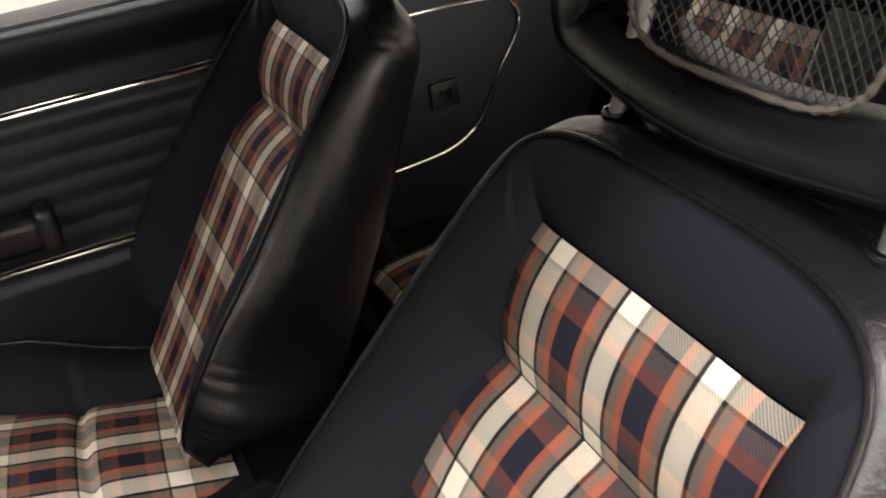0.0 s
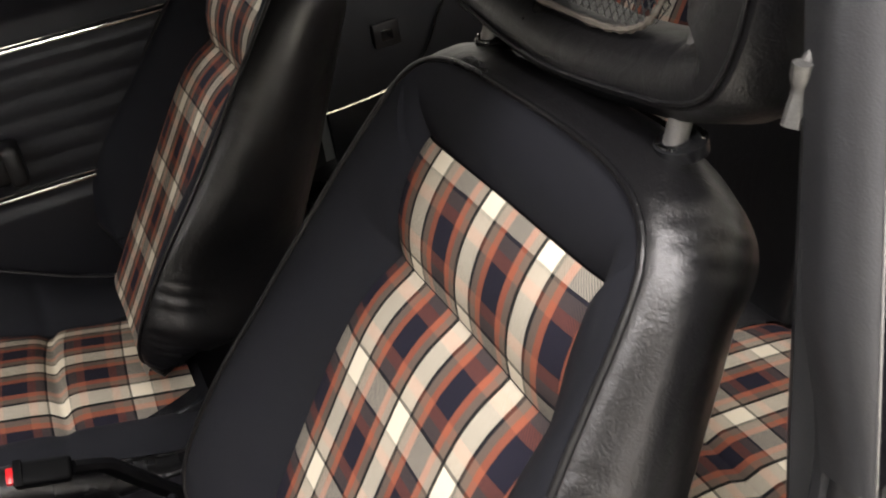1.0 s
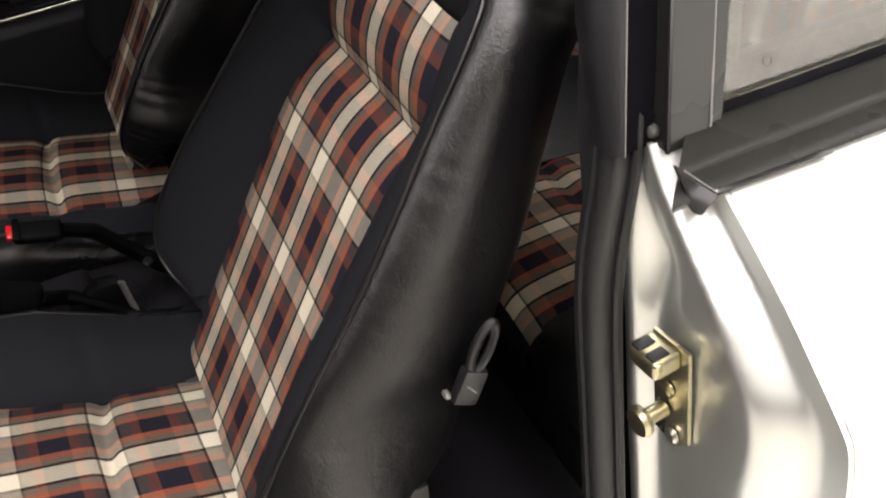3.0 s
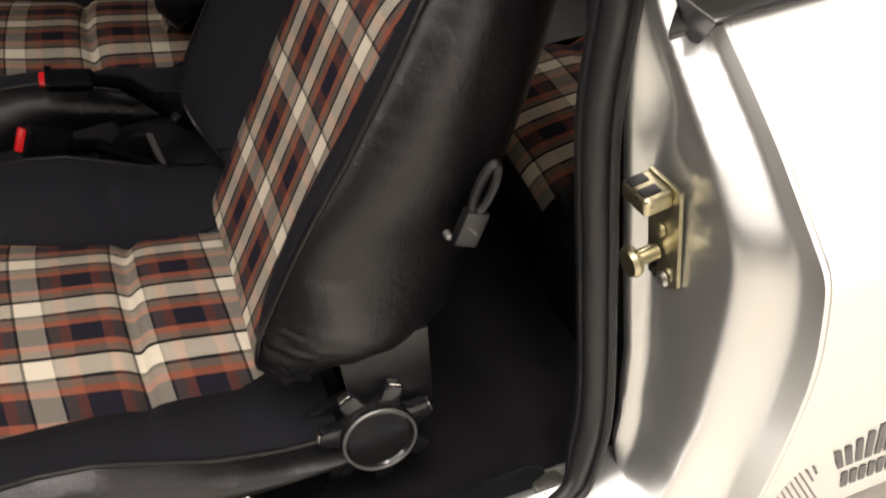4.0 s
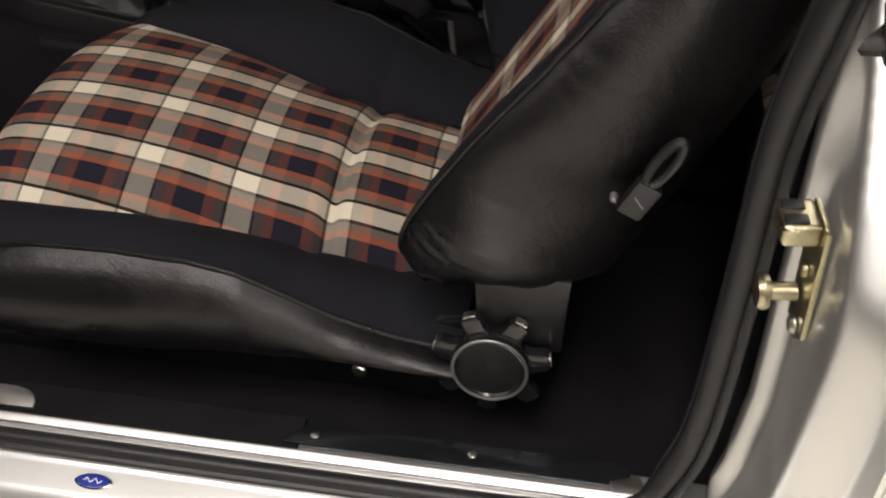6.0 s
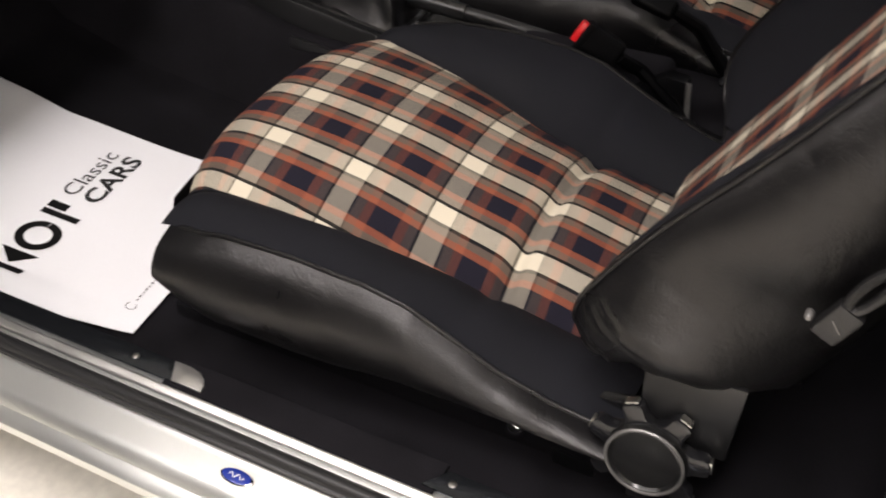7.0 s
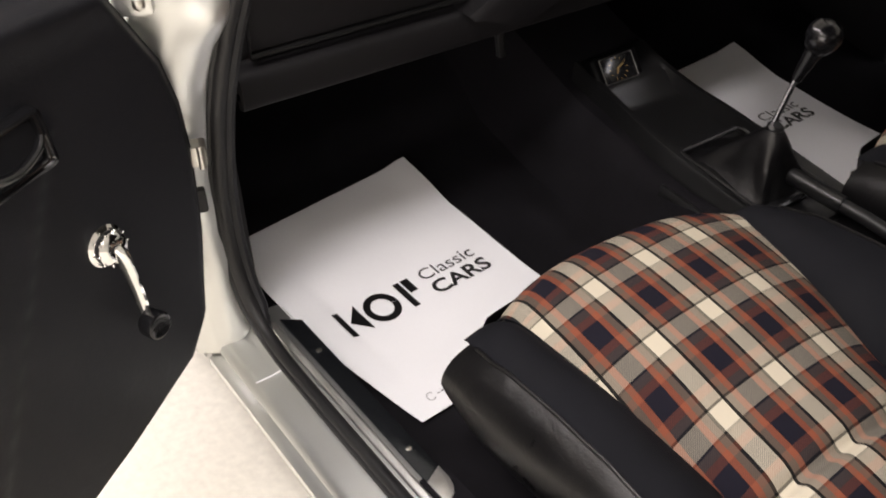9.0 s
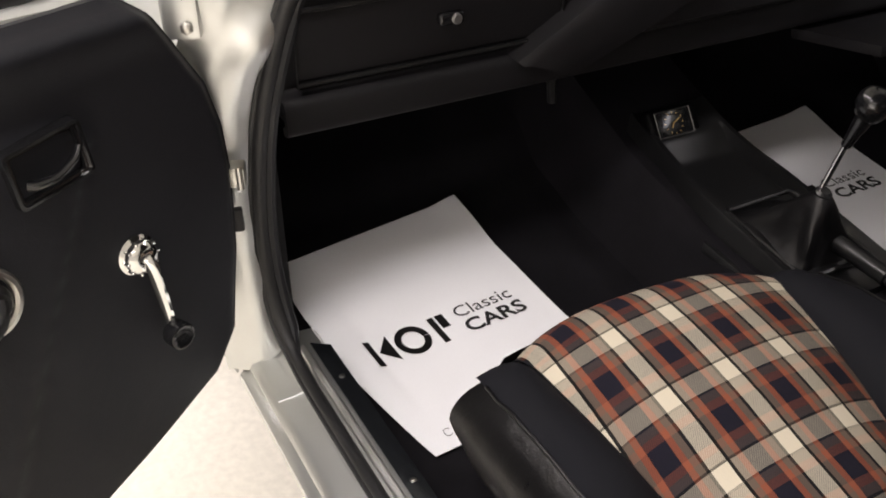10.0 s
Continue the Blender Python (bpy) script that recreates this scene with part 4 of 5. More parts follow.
    part("latch_mark", rbox((0.014, 0.0015, 0.0006), lm @ pose(-0.012, 0, 0.0143, 0, 0, 60), 0), DULL, latch)
    part("latch_lever", tube([lm @ Vector((0.030 + 0.026 * math.cos(a), 0.002 + 0.0075 * math.sin(a), 0.008)) for a in np.linspace(0, 2 * math.pi, 28, endpoint=False)], 0.0046, 8, closed=True), PLASTIC, latch, "black looped latch lever")
    part("latch_button", lathe([(0.0035, 0), (0.0035, 0.007), (0.002, 0.009)], lm @ pose(-0.024, 0.018, 0.002), 12), DULL, latch)
    # head restraint
    HT = radians(16)
    hu, hf = Vector((math.sin(HT), 0, math.cos(HT))), Vector((-math.cos(HT), 0, math.sin(HT)))
    base = Vector((0.068, SEAT + 0.012, 0.977))

    def hr(w, u, d):
        return base + Vector((0, w, 0)) + hu * u + hf * d
    for s in (-1, 1):
        foot = bk(s * 0.134 - 0.006, 0.6058, -0.033)
        post = part("head_restraint_post", tube([foot - ALONG * 0.03, foot + hu * 0.085], 0.008, 14), DULL, e, "steel head restraint post")
        cm = axes(foot + Vector((0, 0, 0.001)), (0, 1, 0.0), (-1, 0, -0.12))
        part("post_collar", lathe([(0.0180, -0.008), (0.0180, 0.0008), (0.0155, 0.0026), (0.0105, 0.003)], cm, 24), GLOSS, post)
        part("collar_clip", tube([cm @ Vector((0.0150 * math.cos(a), 0.0150 * math.sin(a), 0.0024)) for a in np.linspace(0.6, 2.4, 10)], 0.0015, 6), CHROME, post)
        part("collar_clip", tube([cm @ Vector((0.0150 * math.cos(a), 0.0150 * math.sin(a), 0.0024)) for a in np.linspace(3.8, 5.6, 10)], 0.0015, 6), CHROME, post)
    HW, HH = 0.218, 0.225
    ring = spline([(-0.15, 0.009, 0), (0.0, -0.006, 0), (0.15, 0.009, 0), (0.195, 0.026, 0), (0.212, 0.075, 0), (0.205, 0.15, 0), (0.19, 0.205, 0), (0.14, 0.225, 0), (0, 0.228, 0), (-0.14, 0.225, 0), (-0.19, 0.205, 0),
                   (-0.205, 0.15, 0), (-0.212, 0.075, 0), (-0.195, 0.026, 0), (-0.15, 0.009, 0)], 70)[:-1]
    secs = []
    for k, p in enumerate(ring):
        q0, q1 = ring[k - 1], ring[(k + 1) % len(ring)]
        out = Vector((q1.y - q0.y, -(q1.x - q0.x))).normalized()
        sag = (1 - smooth01(abs(p.x) / 0.17)) * (p.y < 0.1)
        thin = 1 - 0.10 * (1 - smooth01((abs(p.x) - 0.13) / 0.05)) * (p.y < 0.1) + 0.80 * smooth01((abs(p.x) - 0.185) / 0.02)
        secs.append([hr(p.x + out.x * o * (thin if o < 0 else 1), p.y + out.y * o * (thin if o < 0 else 1), d) for o, d in ((0.004, 0.048), (0.012, 0.036), (0.014, 0.0), (0.007 + 0.013 * sag, -0.034), (-0.006 + 0.014 * sag, -0.048), (-0.02, -0.052), (-0.036, -0.044), (-0.044, -0.02), (-0.046, 0.01), (-0.042, 0.030), (-0.030, 0.044), (-0.012, 0.051))])
    secs.append(secs[0])
    frame_ = part("head_restraint", loft(secs, closed=True), VINYL, e, "black vinyl open head restraint frame")
    part("piping", tube([hr(p.x * 0.995, p.y * 0.99, 0.051) for p in ring], 0.002, 6, closed=True), VINYL, frame_)
    # net across the opening, square cords on the slant
    bm = bmesh.new()
    def inside(w, u):
        return (w / 0.124) ** 4 + ((u - 0.115) / 0.081) ** 4 <= 1

    for sgn in (-1, 1):
        c = -0.40
        while c < 0.40:
            pts = []
            for u in np.linspace(0.036, 0.195, 30):
                w = c + sgn * (u - 0.04) * 0.9
                if inside(w, u):
                    pts.append(hr(w, u, 0.030 - 0.010 * (1 - (w / 0.124) ** 2) + 0.0006 * sgn))
            if len(pts) > 2:
                tube(pts, 0.00058, 4, bm)
            c += 0.0105
    tagged(part("net", bm, NET, frame_, "open diamond net of dark cord"), kind="stuff")
    loop = []
    for a in np.linspace(0, 2 * math.pi, 160, endpoint=False):
        cc, ss = math.cos(a), math.sin(a)
        loop.append(hr(0.124 * math.copysign(abs(cc) ** 0.5, cc), 0.115 + 0.081 * math.copysign(abs(ss) ** 0.5, ss), 0.038))
    part("net_edge", tube(loop, lambda t: 0.0025 + 0.0008 * math.sin(t * 250), 6, closed=True), ROPE, frame_, "twisted tan border cord")
    return e


near_seat = front_seat()
mirror = Matrix.Translation((0, 2 * MID, 0)) @ Matrix.Diagonal((1, -1, 1, 1))
far_seat = copy_thing(near_seat, Matrix.Translation((0, 0.045, 0)) @ mirror @ near_seat.matrix_world)
for ob in far_seat.children:
    if ob.name.startswith("cushion_check"):
        ob.location.y += 0.060

# ---- rear seat ----
rear = thing("rear_seat", (0.25, MID, 0.28), "rear bench in tartan cloth framed by black vinyl", "car seat")
RTOP = spline([(0.030, 0.335, 0), (0.018, 0.40, 0), (0.030, 0.438, 0), (0.07, 0.459, 0), (0.18, 0.464, 0), (0.30, 0.452, 0), (0.42, 0.432, 0), (0.46, 0.41, 0)], 40)
RARC = [0.0]
for p, q in zip(RTOP, RTOP[1:]):
    RARC.append(RARC[-1] + (q - p).length)


def rear_cushion(y0, y1, cloth):
    def fn(i, j):
        k = 11 + round(i * 29)
        p = RTOP[k]
        y = y0 + (y1 - y0) * j
        dip = 0.010 * math.exp(-((p.x - 0.20) / 0.012) ** 2) + 0.012 * abs(2 * j - 1) ** 4
        return Vector((p.x, y, p.y - dip)), (y - 0.36, RARC[k])
    return surf(fn, 29, 20)


for y0, y1 in ((0.40, 0.71), (1.02, 1.42)):
    part("cushion_check", rear_cushion(y0, y1, True), PLAID, rear, "tartan cloth rear cushion")

    def rb(i, j, y0=y0, y1=y1):
        x, z = 0.515 + 0.10 * i, 0.57 + 0.22 * i
        y = y0 + (y1 - y0) * j
        puff = 0.02 * math.sin(math.pi * i) * (1 - abs(2 * j - 1) ** 4)
        return Vector((x - puff, y, z)), (y - 0.36, 0.24 * i)
    part("backrest_check", surf(rb, 24, 16), PLAID, rear, "tartan cloth rear backrest")
for y0, y1 in ((0.40, 0.71), (1.02, 1.42)):
    part("cushion_front", loft([[(p.x, y, p.y - 0.012 * abs(2 * (y - y0) / (y1 - y0) - 1) ** 4 - 0.001) for y in np.linspace(y0, y1, 9)] for p in RTOP[:13]]), CLOTH, rear, "black cloth front roll")
for y0, y1 in ((0.14, 0.405), (0.705, 1.025), (1.415, 2 * MID - 0.14)):
    secs = [[(p.x + 0.006, y, p.y - 0.008) for y in np.linspace(y0, y1, 9)] for p in RTOP]
    part("cushion_frame", loft(secs), VINYL, rear, "black vinyl rear seat border")
    part("backrest_frame", rbox((0.06, y1 - y0, 0.50), pose(0.565, (y0 + y1) / 2, 0.62, 0, 23, 0), 0.014, 3), VINYL, rear)
part("front_apron", rbox((0.03, 2 * MID - 0.24, 0.11), pose(0.042, MID, 0.325), 0.008), VINYL, rear)
part("top_roll", rbox((0.10, 2 * MID - 0.28, 0.06), pose(0.66, MID, 0.855), 0.02, 3), VINYL, rear)
part("seat_core", rbox((0.40, 2 * MID - 0.30, 0.10), pose(0.25, MID, 0.335), 0.01), CARPET, rear)
part("back_core", rbox((0.05, 2 * MID - 0.30, 0.50), pose(0.60, MID, 0.62, 0, 23, 0), 0.01), CARPET, rear)

# ---- rear side trims ----
for s in (-1, 1):
    f = (lambda y: y) if s < 0 else (lambda y: 2 * MID - y)
    trim = thing("rear_side_trim", (0.3, f(0.16), 0.3), "black vinyl rear side trim panel with bright outline moulding", "trim panel", "rear side trims")
    part("trim_panel", rbox((1.0, 0.02, 0.58), pose(0.60, f(0.17), 0.58), 0.008), DOORVINYL, trim)
    part("moulding", tube([(x, f(0.184), z) for x, z in [tuple(p)[:2] for p in spline([(0.02, 0.562, 0), (0.15, 0.566, 0), (0.24, 0.578, 0), (0.30, 0.615, 0), (0.345, 0.69, 0), (0.388, 0.755, 0), (0.385, 0.795, 0), (0.355, 0.812, 0), (0.23, 0.820, 0), (0.02, 0.822, 0)], 50)]], 0.0035, 8), CHROME, trim, "thin bright moulding")
    ak = axes((0.237, f(0.190), 0.677), (1, 0, 0), (0, 0, 1))
    crest = part("ashtray_lid", rbox((0.05, 0.045, 0.006), ak, 0.003), PLASTIC, trim, "small ribbed black ashtray lid")
    part("lid_mark", rbox((0.022, 0.02, 0.002), ak @ pose(0, 0, 0.004 * s), 0.0008), GLOSS, crest)

# ---- driver's door, far side ----
FD = 1.500
fdoor = thing("driver_door", (-0.6, FD, 0.33), "closed driver's door with ribbed black vinyl trim and two bright strips", "car door")


def far_trim(i, j):
    x, z = -1.14 + 1.16 * i, 0.335 + 0.605 * j
    rib = 0.0016 * abs(math.sin(math.pi * (z - 0.60) / 0.036)) if 0.60 < z < 0.80 else 0.0
    roll = 0.035 * smooth01((z - 0.86) / 0.06)
    low = 0.006 * smooth01((0.57 - z) / 0.02)
    return Vector((x, FD + 0.012 - rib - roll * (1 - smooth01((z - 0.93) / 0.02) * 0.6) - low + 0.004 * noise.noise(Vector((x * 6, z * 6, 1))), z)), (x, z)


part("trim_panel", solid(surf(far_trim, 50, 150), 0.02, (0, 1, 0)), DOORVINYL, fdoor, "ribbed black vinyl door trim")
for z in (0.822, 0.586):
    part("bright_strip", rbox((1.13, 0.006, 0.0052), pose(-0.56, FD + 0.004, z), 0.0018, 2), CHROME, fdoor, "bright metal strip")
    part("bright_strip", rbox((1.13, 0.004, 0.003), pose(-0.56, FD + 0.006, z + 0.0075), 0.001, 1), CHROME, fdoor, "bright metal strip")
part("armrest", rbox((0.34, 0.05, 0.055), pose(-0.60, FD - 0.022, 0.655), 0.016, 4), VINYL, fdoor, "padded black armrest")
part("armrest_end", rbox((0.03, 0.056, 0.07), pose(-0.425, FD - 0.020, 0.655), 0.012, 3), PLASTIC, fdoor)
part("pull_lever", rbox((0.04, 0.012, 0.008), pose(-0.385, FD - 0.03, 0.415, 0, 15, 0), 0.003), CHROME, fdoor, "small chrome lever")
part("outer_skin", rbox((1.16, 0.012, 0.60), pose(-0.56, FD + 0.14, 0.63), 0.004), SILVER, fdoor)
part("window_ledge", rbox((1.16, 0.10, 0.03), pose(-0.56, FD + 0.07, 0.930), 0.008), RUBBER, fdoor)

# ---- passenger door, standing open ----
OPEN = radians(65)
DS, DN = Vector((math.cos(OPEN), -math.sin(OPEN), 0)), Vector((math.sin(OPEN), math.cos(OPEN), 0))
HINGE = Vector((-1.12, 0.0, 0.0))


def dr(s, z, n=0.0):
    return HINGE + DS * s + DN * n + Vector((0, 0, z))


DM = axes(HINGE, DS, (0, 0, 1))  # local x along the door, y up; local z = out of the trim
DM = DM if (DM.to_3x3() @ Vector((0, 0, 1))).dot(DN) > 0 else axes(HINGE, DS, (0, 0, 1)) @ Matrix.Diagonal((1, 1, -1, 1))
door = thing("passenger_door", dr(0.5, 0.33), "wide-open passenger door with a black vinyl inner trim", "car door")
FRONT_EDGE = ((0.285, 0.35), (0.325, 0.262), (0.353, 0.190), (0.388, 0.112), (0.411, 0.060), (0.452, 0.028), (0.57, 0.006), (0.68, -0.003), (0.75, 0.002), (0.81, 0.018), (0.871, 0.055), (0.917, 0.090), (0.945, 0.120))


def door_trim(i, j):
    z = 0.285 + 0.657 * j
    s0 = lerp(FRONT_EDGE, z)
    s = s0 + (1.06 - s0) * i ** 1.5
    edge = 1 - smooth01((s - s0) / 0.018)
    n = -0.012 * edge - 0.030 * smooth01((z - 0.905) / 0.037) ** 2 + 0.012 * smooth01((z - 0.86) / 0.06)
    fold = 0.188 + (0.485 * (0.805 - z) if z < 0.805 else 1.0 * (z - 0.805))
    n += 0.010 * smooth01((s - fold) / 0.013) * smooth01((0.845 - z) / 0.025)
    n -= 0.012 * (1 - smooth01((z - 0.285) / 0.02))
    n += 0.002 * noise.noise(Vector((s * 7, z * 7, 3)))
    return dr(s, z, n), (s, z)


part("trim_panel", solid(surf(door_trim, 80, 110), 0.012, -DN), DOORVINYL, door, "smooth black vinyl door trim")


def door_shell(n):
    out = [(s - 0.012, z - 0.006) for z, s in FRONT_EDGE] + [(0.30, 0.950), (1.08, 0.946), (1.12, 0.90), (1.12, 0.36), (1.09, 0.30), (0.35, 0.288)]
    return prism(out[::-1], 0.05, DM @ pose(0, 0, n), 0.006)


part("door_shell", door_shell(-0.026), SILVER, door, "silver steel door shell")
part("window_seal", rbox((0.92, 0.012, 0.010), DM @ pose(0.63, 0.950, -0.066), 0.003), RUBBER, door)
# window winder
wm = DM @ pose(0.166, 0.642, 0.0)
wind = part("window_winder", lathe([(0.026, -0.002), (0.026, 0.004), (0.021, 0.008), (0.021, 0.016), (0.016, 0.022), (0.010, 0.024)], wm, 30), CHROME, door, "chrome window winder")
for k in range(10):
    a = k * math.pi / 5
    part("flute", rbox((0.004, 0.003, 0.012), wm @ pose(0.0215 * math.cos(a), 0.0215 * math.sin(a), 0.012, 0, 0, math.degrees(a)), 0.001, 1), CHROME, wind)
arm = [(0, 0, 0.020), (-0.002, -0.010, 0.026), (-0.006, -0.036, 0.027), (-0.013, -0.076, 0.024), (-0.018, -0.106, 0.020)]
part("winder_arm", tube([wm @ Vector(p) for p in spline(arm, 16)], lambda t: 0.0115 - 0.0045 * t, 10, flat=0.6), CHROME, wind)
part("winder_grip", lathe([(0.008, 0.014), (0.0150, 0.017), (0.0175, 0.021), (0.0185, 0.034), (0.0175, 0.039), (0.0150, 0.0405), (0.0120, 0.0395), (0.004, 0.0395)], wm @ pose(-0.019, -0.116, 0), 24), GLOSS, wind, "black plastic winder grip")
# release lever in its recess
rm = DM @ pose(0.254, 0.801, 0.008, 0, 0, -7.5) @ Matrix.Diagonal((0.9, 1, 1, 1))


def round_rect(hw, hh, r, h):
    out = []
    for cx, cy, a0 in ((1, 1, 0), (-1, 1, 90), (-1, -1, 180), (1, -1, 270)):
        for k in range(5):
            a = radians(a0 + 22.5 * k)
            out.append(rm @ Vector((cx * (hw - r) + r * math.cos(a), cy * (hh - r) + r * math.sin(a), h)))
    return out


bez = part("release_bezel", loft([round_rect(*q) for q in ((0.054, 0.035, 0.008, -0.004), (0.054, 0.035, 0.008, 0.006), (0.0525, 0.0335, 0.007, 0.0105), (0.0485, 0.0300, 0.006, 0.0115), (0.0465, 0.0285, 0.005, 0.0085),
                                                           (0.0440, 0.0265, 0.005, 0.0085), (0.0425, 0.0250, 0.004, 0.0065), (0.0405, 0.0235, 0.004, -0.004))], closed=True, caps=True), GLOSS, door, "black plastic release handle bezel")
part("recess", loft([round_rect(0.0403, 0.0233, 0.004, 0.0005), round_rect(0.036, 0.019, 0.004, -0.0025)], closed=True, caps=True), CARPET, bez)
part("release_lever", tube([rm @ Vector(p) for p in spline([(-0.040, 0.004, 0.010), (-0.026, -0.004, 0.016), (0.002, -0.011, 0.018), (0.026, -0.010, 0.016), (0.034, -0.008, 0.011)], 16)], lambda t: 0.0068 + 0.0035 * t, 12, flat=0.6), GLOSS, bez, "black glossy release lever")
# grab handle with chrome ring at its front end
gm = DM @ pose(0.353, 0.676, 0.006)
grab = part("pull_handle", tube([gm @ Vector(p) for p in spline([(0, 0, 0.016), (0.02, -0.012, 0.036), (0.09, -0.03, 0.046), (0.20, -0.045, 0.046), (0.27, -0.06, 0.03), (0.29, -0.065, 0.0)], 24)], 0.016, 12, flat=0.7), PLASTIC, door, "black moulded pull handle")
part("handle_ring", tube([gm @ Vector((0.031 * math.cos(a), 0.036 * math.sin(a), 0.006)) for a in np.linspace(0, 2 * math.pi, 30, endpoint=False)], 0.006, 8, closed=True), STEEL, grab, "chrome handle ring")
part("handle_boss", lathe([(0.024, 0), (0.022, 0.014), (0.016, 0.02)], gm, 24), PLASTIC, grab)

# ---- dashboard ----
dash = thing("dashboard", (-1.3, MID, 0.7), "black moulded dashboard with glove box", "dashboard")


def dash_face(i, j):
    pts = [(-1.205, 0.678), (-1.185, 0.686), (-1.190, 0.725), (-1.215, 0.738), (-1.212, 0.755), (-1.200, 0.840), (-1.205, 0.870), (-1.185, 0.885), (-1.190, 0.905), (-1.25, 0.925), (-1.60, 0.95)]
    p = spline([(x, z, 0) for x, z in pts], 60)[round(i * 60)]
    return Vector((p.x, 0.095 + (2 * MID - 0.19) * j, p.y)), (0, 0)


part("dash_panel", solid(surf(dash_face, 60, 40), 0.012), DASH, dash, "black grained dash panel")
part("dash_underside", rbox((0.40, 2 * MID - 0.20, 0.012), pose(-1.40, MID, 0.700), 0.003), DASH, dash)
gb = part("glovebox_door", rbox((0.010, 0.42, 0.105), pose(-1.203, 0.330, 0.802, 0, 6, 0), 0.006, 3), DASH, dash, "black glove box lid")
part("glovebox_edge", tube([(-1.199, 0.12, 0.748), (-1.199, 0.54, 0.748), (-1.191, 0.54, 0.853), (-1.191, 0.12, 0.853)], 0.004, 6, closed=True), PLASTIC, gb)
part("lock", rbox((0.016, 0.040, 0.018), pose(-1.192, 0.350, 0.808), 0.006, 3), GLOSS, gb, "gloss black glove box catch")
part("lock_barrel", lathe([(0.008, 0), (0.008, 0.004), (0.006, 0.006)], pose(-1.186, 0.356, 0.808, 0, 90, 0), 16), DULL, gb)
part("heater_surround", loft([[(x, y, z) for x, z in ((-1.235, 0.70), (-1.165, 0.745), (-1.17, 0.88), (-1.23, 0.88))] for y in (0.60, 0.64, 1.04, 1.08)], closed=True, caps=True), DASH, dash, "black heater and radio surround")
part("support_bracket", tube([(-1.235, 0.545, 0.72), (-1.24, 0.555, 0.62)], 0.008, 8), PLASTIC, dash)
flank_rows = []
for f in np.linspace(0, 1, 9):
    low = Vector((-1.170, 0.545, 0.688)).lerp(Vector((-1.150, 0.790, 0.795)), f)
    top = Vector((-1.172, 0.455, 0.726)).lerp(Vector((-1.158, 0.640, 0.835)), f)
    mid = (low + top) / 2 + Vector((0.010, 0, 0.004))
    flank_rows.append([low + Vector((-0.05, 0.01, -0.005)), low - Vector((0.006, 0, 0)), low + Vector((0.003, -0.002, 0.004)), low.lerp(mid, 0.4) + Vector((0.001, 0, 0)), mid, mid.lerp(top, 0.6) + Vector((0.001, 0, 0)), top + Vector((0.003, 0.002, -0.004)), top + Vector((-0.003, -0.003, 0.002)), top + Vector((-0.05, -0.01, 0.008))])
part("surround_flank", loft(flank_rows), DASH, dash, "black moulded flank of the heater surround")
part("column_shroud", tube([(-1.25, 1.20, 0.80), (-1.02, 1.20, 0.90)], 0.045, 14), PLASTIC, dash, "black steering column shroud")
# added panel under the column, there only to keep light off the far mat
part("mat_shade_panel", rbox((0.20, 0.50, 0.02), pose(-1.12, 1.28, 0.672, 0, -8, 0), 0.006), DASH, dash, "added black panel that shades the far floor mat")
wc = axes((-0.965, 1.20, 0.925), (0, 1, 0), (0.42, 0, 0.9))
part("steering_wheel", tube([wc @ Vector((0.185 * math.cos(a), 0.185 * math.sin(a), 0)) for a in np.linspace(0, 2 * math.pi, 48, endpoint=False)], 0.013, 10, closed=True), VINYL, dash, "black rimmed steering wheel")

# ---- centre console ----
con = thing("centre_console", (-1.05, MID, 0.40), "black moulded centre console with tray and clock", "console")


def con_top(x):
    return lerp(((-1.33, 0.545), (-1.25, 0.515), (-1.15, 0.487), (-0.82, 0.425)), x)


HWC = 0.092
secs = []
for x in np.linspace(-1.30, -0.80, 26):
    zt = con_top(x)
    tray = -0.024 * smooth01((x + 1.225) / 0.02) * (1 - smooth01((x + 1.025) / 0.02))
    hw = HWC - 0.012 * smooth01((-1.05 - x) / 0.18)
    secs.append([(x, MID - hw - 0.016, zt - 0.10), (x, MID - hw - 0.004, zt - 0.006), (x, MID - hw, zt), (x, MID - hw + 0.010, zt), (x, MID - hw + 0.014, zt - 0.003 + tray), (x, MID, zt - 0.004 + tray),
                 (x, MID + hw - 0.014, zt - 0.003 + tray), (x, MID + hw - 0.010, zt), (x, MID + hw, zt), (x, MID + hw + 0.004, zt - 0.006), (x, MID + hw + 0.016, zt - 0.10)])
part("console_body", loft(secs, caps=True), PLASTIC, con, "black moulded console with raised rim")
part("console_rib", rbox((0.20, 0.008, 0.03), pose(-0.93, MID - 0.118, 0.392, 0, 10, 4), 0.003), PLASTIC, con)
cw = axes((-1.243, MID - 0.030, 0.526), (0, 1, 0), (-0.55, 0, 0.83))
pod = part("clock_pod", rbox((0.105, 0.072, 0.05), cw @ pose(0.006, -0.004, -0.030), 0.010, 3), BUCKLE, con)
part("clock_face", rbox((0.070, 0.044, 0.004), cw @ pose(0, 0, -0.002), 0.002), GLOSS, pod, "black clock face")
part("clock_bezel", tube([cw @ Vector((x, y, 0.002)) for x, y in ((-0.037, -0.023), (0.037, -0.023), (0.037, 0.023), (-0.037, 0.023))], 0.0011, 6, closed=True), DULL, pod, "thin metal clock bezel")
for k in range(12):
    a = k * math.pi / 6
    part("hour_mark", rbox((0.0032, 0.0010, 0.0006), cw @ pose(0.019 * math.cos(a), 0.019 * math.sin(a), 0.0008, 0, 0, math.degrees(a)), 0), GOLD, pod)
part("clock_pointer", rbox((0.016, 0.0016, 0.0006), cw @ pose(0.006, 0.003, 0.0012, 0, 0, 25), 0), GOLD, pod)
